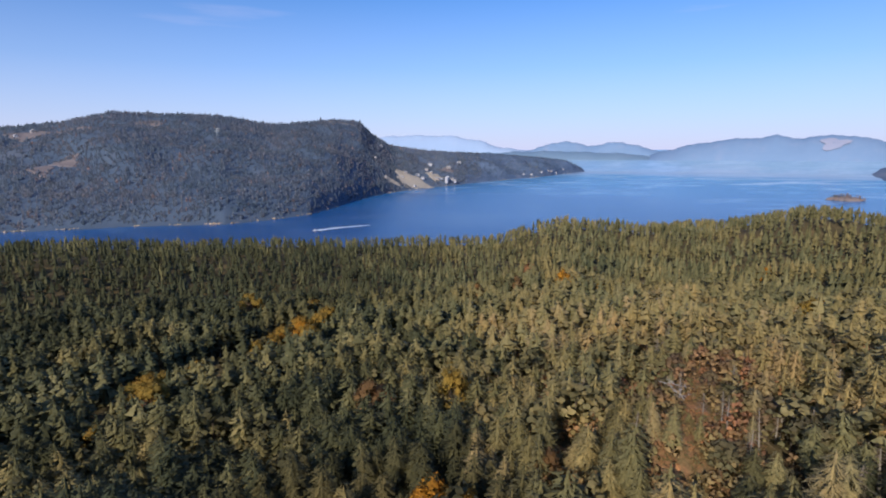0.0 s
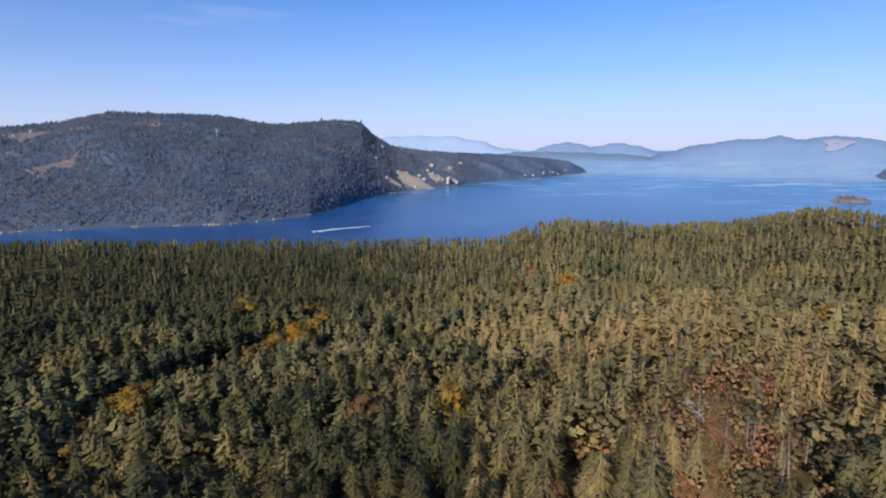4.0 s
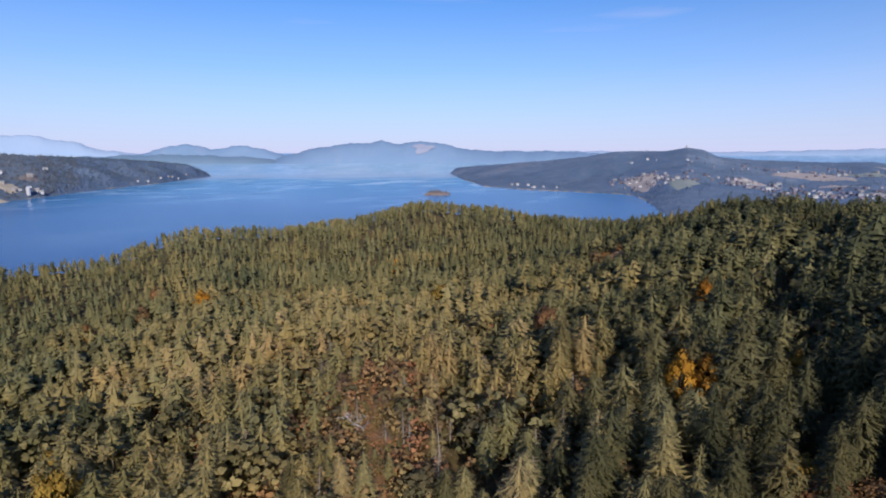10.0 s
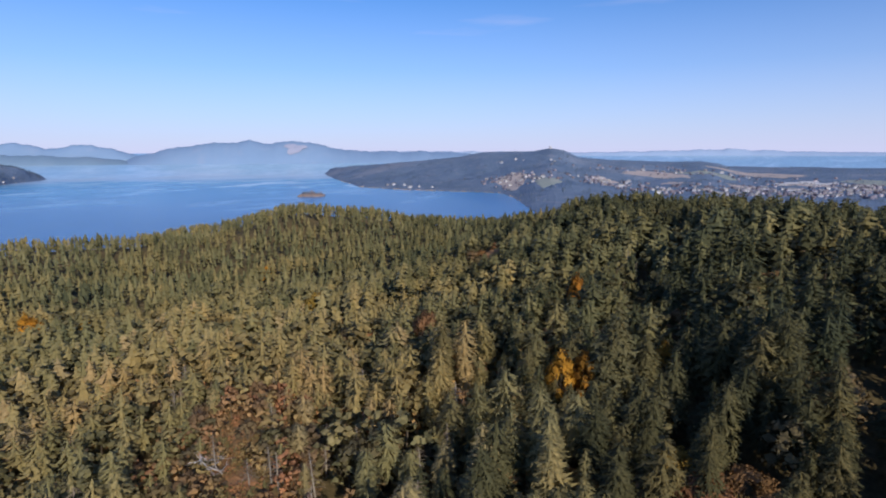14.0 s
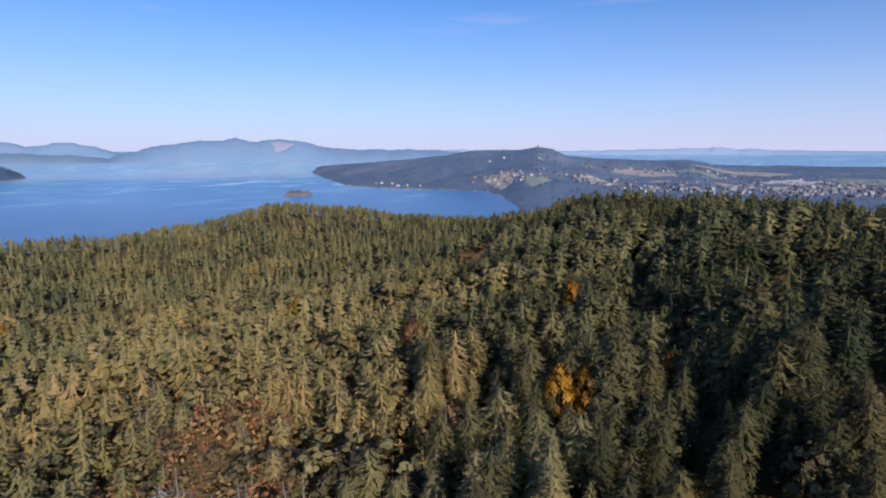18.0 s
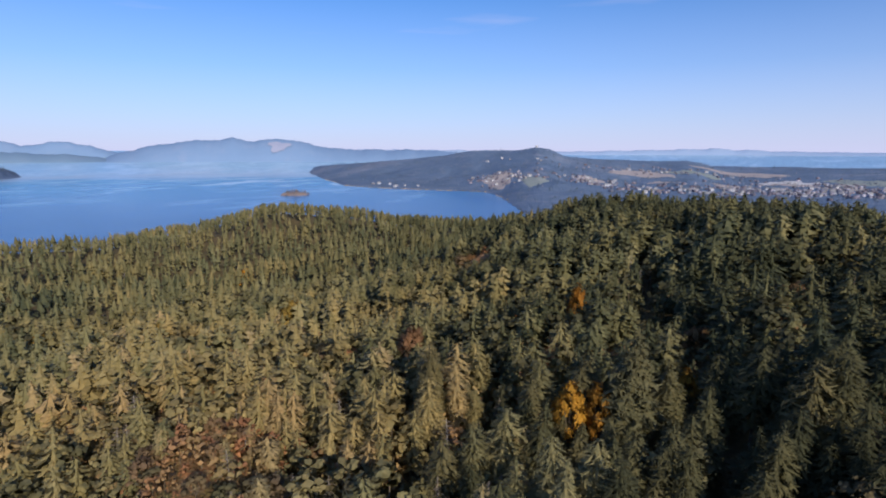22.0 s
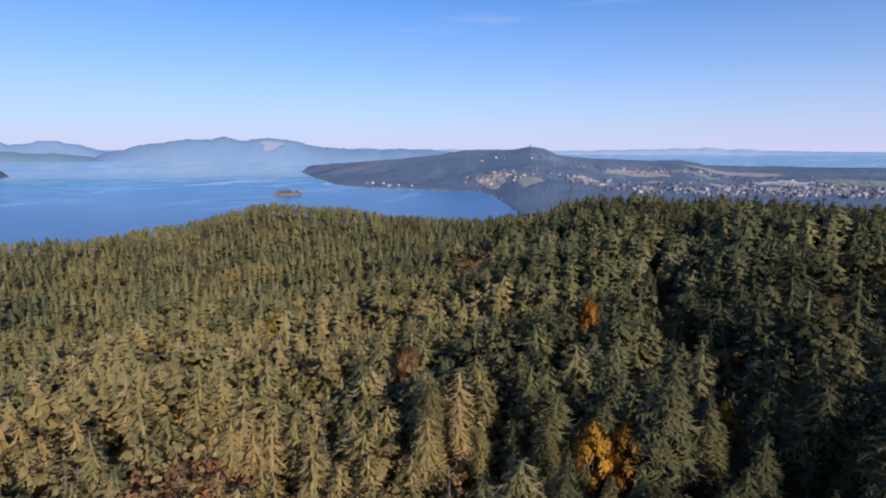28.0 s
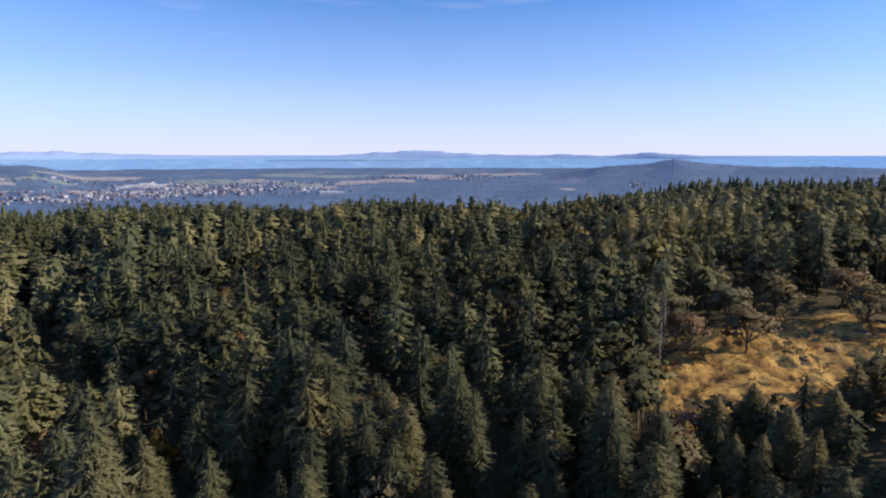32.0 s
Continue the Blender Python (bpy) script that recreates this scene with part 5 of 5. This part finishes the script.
nt.links.new(ramp(nt, fbm(nt, 3.0), [(0.3, (0.03, 0.04, 0.05)), (0.7, (0.07, 0.08, 0.1))]), b.inputs["Base Color"])


def block(cx, cy, cz, sx, sy, sz):
    bm = bmesh.new()
    bmesh.ops.create_cube(bm, size=1.0)
    for v in bm.verts:
        v.co = Vector((cx + v.co.x * sx, cy + v.co.y * sy, cz + v.co.z * sz))
    return bm


def gable(sx, sy, z0, z1):
    bm = bmesh.new()
    v = [bm.verts.new(p) for p in ((-sx, -sy, z0), (sx, -sy, z0), (sx, sy, z0), (-sx, sy, z0), (-sx, 0, z1), (sx, 0, z1))]
    for f in ((0, 1, 5, 4), (2, 3, 4, 5), (1, 2, 5), (3, 0, 4), (3, 2, 1, 0)):
        bm.faces.new([v[i] for i in f])
    return bm


def house(wall_mat, L, W, H, label, group="houses of the town"):
    h = tagged(new("house"), label, "house", group)
    part("wall", block(0, 0, H / 2 - 1, L, W, H + 2), wall_mat, h)
    part("roof", gable(L / 2 + 0.5, W / 2 + 0.5, H, H + 0.42 * W), slate_mat, h)
    for x in (-L / 4, L / 4):
        part("window", block(x, -W / 2 - 0.02, H * 0.55, L * 0.16, 0.12, H * 0.3), pane_mat, h)
    return h


def shed(L, W, H, label):
    h = tagged(new("warehouse"), label, "warehouse", "large buildings")
    part("wall", block(0, 0, H / 2 - 1, L, W, H + 2), white_mat, h)
    part("roof", gable(L / 2 + 0.6, W / 2 + 0.6, H, H + 0.1 * W), white_mat, h)
    for k in range(4):
        part("door", block((k - 1.5) * L / 5, -W / 2 - 0.05, 2.0, L * 0.07, 0.2, 4.0), pane_mat, h)
    return h


def put(protos, height, places):
    first = {}
    for n, (az, d, turn, size) in enumerate(places):
        k = n % len(protos)
        z = float(height(np.array([az]), np.array([d]))[0])
        a = radians(az)
        m = pose(d * math.sin(a), d * math.cos(a), z, 0, 0, turn) @ Matrix.Diagonal((size, size, size, 1))
        if k in first:
            copy_thing(protos[k], m)
        else:
            first[k] = m
    for k, m in first.items():
        protos[k].matrix_basis = m


TOWNS = ((55.8, 2390, 10, 0.6, 40), (58.5, 2290, 14, 0.9, 60), (65.2, 2290, 8, 0.8, 40), (67.9, 2200, 11, 1.0, 50), (72.5, 2090, 12, 1.2, 50), (75.4, 2060, 12, 1.2, 50), (78.4, 2150, 14, 1.2, 70), (80.6, 2300, 14, 1.2, 90),
         (82.7, 2270, 14, 1.2, 80), (85, 2250, 14, 1.2, 80), (86.9, 2330, 12, 1.2, 80), (89, 2460, 14, 1.4, 90), (91.4, 2280, 14, 1.4, 90), (84, 2720, 12, 1.4, 50), (93.5, 2600, 10, 1.4, 70), (95.4, 2780, 10, 1.2, 60),
         (87.3, 2710, 10, 1.2, 50), (107, 3090, 8, 1.0, 40), (112, 3060, 16, 1.8, 50), (115, 3260, 8, 1.0, 40), (130.8, 2560, 5, 0.4, 60), (44, 2425, 7, 1.4, 18), (46.8, 2310, 8, 1.4, 14), (57, 2800, 3, 1.6, 60), (62, 2760, 2, 1.2, 40),
         (72, 2800, 8, 2.0, 60), (77, 3050, 10, 2.5, 80), (97, 2300, 10, 1.5, 80))
homes = [house(white_mat, 11, 8, 4.5, "white house with grey gable roof in the town"), house(cream_mat, 10, 8, 4.2, "cream house with grey gable roof in the town"), house(white_mat, 14, 9, 5.0, "long white house with grey roof in the town")]
places = []
for az, d, n, sa, sd in TOWNS:
    for _ in range(n):
        places.append((az + rng.normal(0, sa), d + rng.normal(0, sd), -az + 180 + rng.choice((0, 90, 40, -35)) + rng.normal(0, 8), rng.uniform(0.8, 1.35)))
places = [p for p in places if float(east_height(np.array([p[0]]), np.array([p[1]]))[0]) > 4 and (p[0] < 54 or swell(p[1] * math.sin(radians(p[0])), p[1] * math.cos(radians(p[0])), 130, 91) > -0.6)]
put(homes, east_height, places)
# the smallest houses of the far town, past counting
hv = np.array([(-1, -0.7, 0), (1, -0.7, 0), (1, 0.7, 0), (-1, 0.7, 0), (-1, -0.7, 0.9), (1, -0.7, 0.9), (1, 0.7, 0.9), (-1, 0.7, 0.9), (-1, 0, 1.4), (1, 0, 1.4)])
hf = np.array([(0, 1, 5), (0, 5, 4), (1, 2, 6), (1, 6, 5), (2, 3, 7), (2, 7, 6), (3, 0, 4), (3, 4, 7), (4, 5, 9), (4, 9, 8), (6, 7, 8), (6, 8, 9), (5, 6, 9), (7, 4, 8)])
# house walls dulled and blued, distance haze put in their colour
pale_town = foliage("house_walls_hazed", [(0.0, (0.118, 0.116, 0.178)), (0.45, (0.180, 0.170, 0.240)), (0.8, (0.250, 0.252, 0.350)), (1.0, (0.380, 0.390, 0.530))], grain=6.0)
ha, hd = [], []
for az, d, n, sa, sd in TOWNS[:21] + TOWNS[24:]:
    ha.append(az + rng.normal(0, sa * 1.6, n * 4))
    hd.append(d + rng.normal(0, sd * 1.5, n * 4))
ha, hd = np.concatenate(ha), np.concatenate(hd)
hz = east_height(ha, hd)
okk = (hz > 4) & (ha > 54) & (swell(hd * np.sin(np.radians(ha)), hd * np.cos(np.radians(ha)), 130, 91) > -0.5)
ha, hd, hz = np.radians(ha[okk]), hd[okk], hz[okk]
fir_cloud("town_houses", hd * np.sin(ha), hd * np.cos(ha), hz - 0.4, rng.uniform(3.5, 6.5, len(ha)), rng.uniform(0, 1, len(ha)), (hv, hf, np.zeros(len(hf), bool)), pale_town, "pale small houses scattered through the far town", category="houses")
put([shed(62, 30, 8, "long white warehouse on the plain"), shed(40, 24, 7, "white warehouse on the plain")], east_height,
    ((99.3, 2055, -100, 1.0), (100.4, 2050, -100, 0.8), (83.6, 2735, -80, 1.0), (85.3, 2760, -85, 0.9), (82.3, 2720, -80, 0.8), (93.1, 2625, -95, 0.7), (84.6, 2690, -85, 0.9), (111.2, 3020, -110, 0.8), (81.5, 2680, -80, 0.7)))
put([house(white_mat, 14, 9, 6, "white house on the far shore", "houses of the shore village"), house(cream_mat, 12, 9, 5, "cream house on the far shore", "houses of the shore village")], west_height,
    ((1.2, 2385, 175, 1.3), (1.0, 2392, 170, 1.1), (-2.1, 2262, 180, 1.0), (-1.7, 2400, 180, 1.2), (-1.3, 2590, 180, 1.2), (0.6, 2580, 190, 1.6), (1.7, 2760, 180, 1.2), (-4.2, 2190, 180, 0.9), (-3.0, 2140, 160, 0.8), (-6.0, 2060, 180, 0.9),
     (9.2, 3068, 170, 0.8), (10.9, 3290, 170, 0.8), (11.7, 3400, 170, 0.8), (12.4, 3560, 170, 0.8), (8.4, 3010, 170, 0.7), (-36.4, 2150, 140, 1.4), (-37.6, 2120, 140, 1.0), (-7.0, 2200, 170, 1.0), (-6.4, 2500, 170, 1.1), (-0.6, 2330, 175, 1.2), (-0.2, 2345, 190, 1.0), (-1.2, 2370, 160, 1.1), (-2.6, 2290, 180, 1.0), (-3.9, 2260, 200, 1.1), (10.2, 3180, 170, 0.9), (11.2, 3330, 175, 0.9)))
tower = tagged(new("silo_tower"), "white concrete silo tower on the far shore", "tower")
bm = bmesh.new()
bmesh.ops.create_cone(bm, cap_ends=True, segments=16, radius1=6.5, radius2=6.5, depth=26, matrix=Matrix.Translation((0, 0, 12)))
part("shaft", bm, white_mat, tower)
part("head", block(3, 0, 27, 14, 9, 5), white_mat, tower)
put([tower], west_height, ((0.4, 2335, 0, 1.0),))
beacon = tagged(new("observatory"), "white dome building on the wooded hilltop", "observatory")
part("drum", block(0, 0, 3, 14, 12, 8), white_mat, beacon)
bm = bmesh.new()
bmesh.ops.create_uvsphere(bm, u_segments=16, v_segments=8, radius=6.5, matrix=Matrix.Translation((0, 0, 8)))
part("dome", bm, white_mat, beacon)
put([beacon], east_height, ((61.0, 3080, 0, 1.0),))
pylon = tagged(new("pylon"), "grey steel lattice pylon on the mountainside", "pylon")
steel, nt, b = material("galvanised_steel", 0.5, 0.4)
nt.links.new(ramp(nt, fbm(nt, 1.0), [(0.3, (0.42, 0.44, 0.46)), (0.7, (0.52, 0.53, 0.55))]), b.inputs["Base Color"])
for sx in (-1, 1):
    for sy in (-1, 1):
        tv, tf = tube([(3 * sx, 3 * sy, -2), (0.5 * sx, 0.5 * sy, 26)], (0.5, 0.4), 4)
        mesh_object("leg", tv, tf, steel, pylon)
for z in (17, 21, 25):
    part("crossarm", block(0, 0, z, 14, 0.8, 0.8), steel, pylon)
put([pylon], west_height, ((-22.1, 1930, 20, 1.0),))

# pale rocks along the far waterlines
def shore_rocks(name, rows, az0, az1, count, size, label):
    az = np.radians(rng.uniform(az0, az1, count))
    gap = np.sin(np.degrees(az) * 2.1) + np.sin(np.degrees(az) * 5.3 + 1) + rng.normal(0, 0.5, count)
    az = az[gap > -0.35]
    shore = rows_at(rows, np.degrees(az))[0]
    d = shore + rng.uniform(-3, 9, len(az))
    bm = rock_shape(9, 0.7, 1)
    pv = np.array([tuple(v.co) for v in bm.verts])
    pf = np.array([[v.index for v in f.verts] for f in bm.faces])
    bm.free()
    return fir_cloud(name, d * np.sin(az), d * np.cos(az), np.full(len(az), 0.6), size * np.exp(rng.normal(0, 0.35, len(az))), rng.uniform(0, 1, len(az)), (pv, pf, np.zeros(len(pf), bool)), pale_rock, label, category="rocks")


pale_rock = foliage("pale_shore_rock", [(0.0, (0.25, 0.21, 0.18)), (0.6, (0.35, 0.30, 0.26)), (1.0, (0.43, 0.38, 0.34))], grain=3.0)
shore_rocks("shore_rocks", WEST, -44, 14, 2600, 2.0, "pale tan rocks along the waterline")
shore_rocks("shore_rocks", EAST, 39.6, 58, 700, 2.0, "pale tan rocks along the waterline")

# islets
islet_rock = foliage("islet_rock", [(0.0, (0.20, 0.17, 0.18)), (1.0, (0.27, 0.22, 0.22))], grain=3.0)


def islet(az, d, half_w, half_d, top, label):
    a = radians(az)
    cx, cy = d * math.sin(a), d * math.cos(a)
    t, q = np.meshgrid(np.linspace(0, 6.2832, 40, endpoint=False), np.linspace(0.0, 1, 10), indexing="ij")
    edge = 1 + 0.12 * np.sin(3 * t + az) + 0.07 * np.sin(8 * t)
    lx, ly = half_w * q * edge * np.cos(t), half_d * q * edge * np.sin(t)
    x, y = cx + lx * math.cos(a) + ly * math.sin(a), cy - lx * math.sin(a) + ly * math.cos(a)
    z = top * np.sqrt(np.clip(1 - q * q, 0, 1)) - 1.6
    ob = mesh_object("islet", np.stack([x, y, z], -1).reshape(-1, 3), sheet(40, 10, True), islet_rock)
    at = ob.data.attributes.new("tint", "FLOAT", "POINT")
    at.data.foreach_set("value", np.full(len(ob.data.vertices), 0.5, np.float32))
    tagged(ob, label, "island", kind="structure")
    n = int(half_w * half_d / 14)
    tt_, qq = rng.uniform(0, 6.283, n), 1.02 * np.sqrt(rng.uniform(0, 1, n))
    lx, ly = half_w * qq * np.cos(tt_), half_d * qq * np.sin(tt_)
    x, y = cx + lx * math.cos(a) + ly * math.sin(a), cy - lx * math.sin(a) + ly * math.cos(a)
    shape = fir_shape(61, 4, 6, 0, 0.02, 0.36, 0.6, 3, cap=0.4)
    fir_cloud("islet_trees", x, y, top * np.sqrt(np.clip(1 - qq * qq, 0, 1)) - 1.5, rng.uniform(6, 11, n) * (1.15 - 0.3 * qq), rng.uniform(0.75, 1.0, n), (shape[0], shape[1], np.zeros(len(shape[1]), bool)), tree_far_mat, "dark trees covering the islet")


islet(36.6, 1990, 46, 26, 13, "small wooded islet with a pale rocky rim")

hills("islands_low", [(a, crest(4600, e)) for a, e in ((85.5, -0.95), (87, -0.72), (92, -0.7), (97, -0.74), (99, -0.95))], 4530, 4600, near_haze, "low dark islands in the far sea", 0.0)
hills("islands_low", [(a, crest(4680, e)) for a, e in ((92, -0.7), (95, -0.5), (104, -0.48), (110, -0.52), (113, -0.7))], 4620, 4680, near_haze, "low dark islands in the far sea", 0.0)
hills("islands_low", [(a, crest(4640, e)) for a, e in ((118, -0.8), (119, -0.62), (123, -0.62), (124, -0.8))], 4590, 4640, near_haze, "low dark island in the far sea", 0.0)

# motor boat and its wake
boat = tagged(new("motor_boat"), "small white motor boat heading down the inlet", "boat")
bm = bmesh.new()
prof = ((-4.2, 1.3), (-1.0, 1.45), (2.0, 1.1), (4.4, 0.05))
lo = [[bm.verts.new((x, s * w * 0.75, -0.4)) for s in (1, -1)] for x, w in prof]
hi = [[bm.verts.new((x, s * w, 1.0 + 0.06 * max(x, 0))) for s in (1, -1)] for x, w in prof]
for i in range(3):
    bm.faces.new((lo[i][0], lo[i + 1][0], hi[i + 1][0], hi[i][0]))
    bm.faces.new((lo[i + 1][1], lo[i][1], hi[i][1], hi[i + 1][1]))
    bm.faces.new((hi[i][0], hi[i + 1][0], hi[i + 1][1], hi[i][1]))
    bm.faces.new((lo[i][1], lo[i + 1][1], lo[i + 1][0], lo[i][0]))
bm.faces.new((lo[0][0], hi[0][0], hi[0][1], lo[0][1]))
part("hull", bm, white_mat, boat)
part("cabin", block(0.2, 0, 1.7, 3.2, 1.9, 1.5), white_mat, boat)
part("windscreen", block(1.85, 0, 1.9, 0.12, 1.6, 0.8), pane_mat, boat)
part("outboard_motor", block(-4.5, 0, 0.6, 0.6, 0.6, 1.4), pane_mat, boat)
ba = radians(-13.4)
boat.matrix_basis = pose(1054 * math.sin(ba), 1054 * math.cos(ba), 0.2, 0, -3, 200)
foam, nt, b = material("wake_foam", 0.6, 0.3)
ff = fbm(nt, 2.5, 4.0)
nt.links.new(ramp(nt, ff, [(0.3, (0.45, 0.55, 0.68)), (0.6, (0.8, 0.83, 0.86))]), b.inputs["Base Color"])
trail_mat, nt, b = material("wake_trail", 0.2, 0.4)
nt.links.new(ramp(nt, fbm(nt, 12.0, 4.0), [(0.35, (0.020, 0.085, 0.25)), (0.65, (0.08, 0.18, 0.36))]), b.inputs["Base Color"])


def ribbon(name, pts, widths, mat, z, label):
    """A strip on the water along (bearing, distance) points."""
    n = 60
    k = np.linspace(0, len(pts) - 1, n)
    az, d = (np.interp(k, range(len(pts)), [p[i] for p in pts]) for i in (0, 1))
    w = np.interp(k, range(len(widths)), widths) * (1 + 0.18 * np.sin(k * 9) + 0.12 * np.sin(k * 23))
    a = np.radians(az)
    x, y = d * np.sin(a), d * np.cos(a)
    nx, ny = -np.gradient(y), np.gradient(x)
    ln = np.hypot(nx, ny)
    nx, ny = nx / ln, ny / ln
    rows = [np.stack([x + nx * w * s, y + ny * w * s, np.full(n, z)], -1) for s in (-0.5, 0, 0.5)]
    return tagged(mesh_object(name, np.stack(rows, 1).reshape(-1, 3), sheet(n, 3, False), mat), label, "wake", kind="structure")


ribbon("wake", ((-13.2, 1055), (-11.2, 1081), (-7.7, 1110)), (15, 15, 7), foam, 0.25, "white foaming wake behind the motor boat")
ribbon("wake", ((-7.9, 1110), (-3.9, 1145), (0.9, 1197), (5.6, 1263), (10.3, 1345), (17, 1480), (24, 1650)), (5, 7, 8, 8, 8, 8, 5), trail_mat, 0.15, "faint pale trail left by the motor boat")
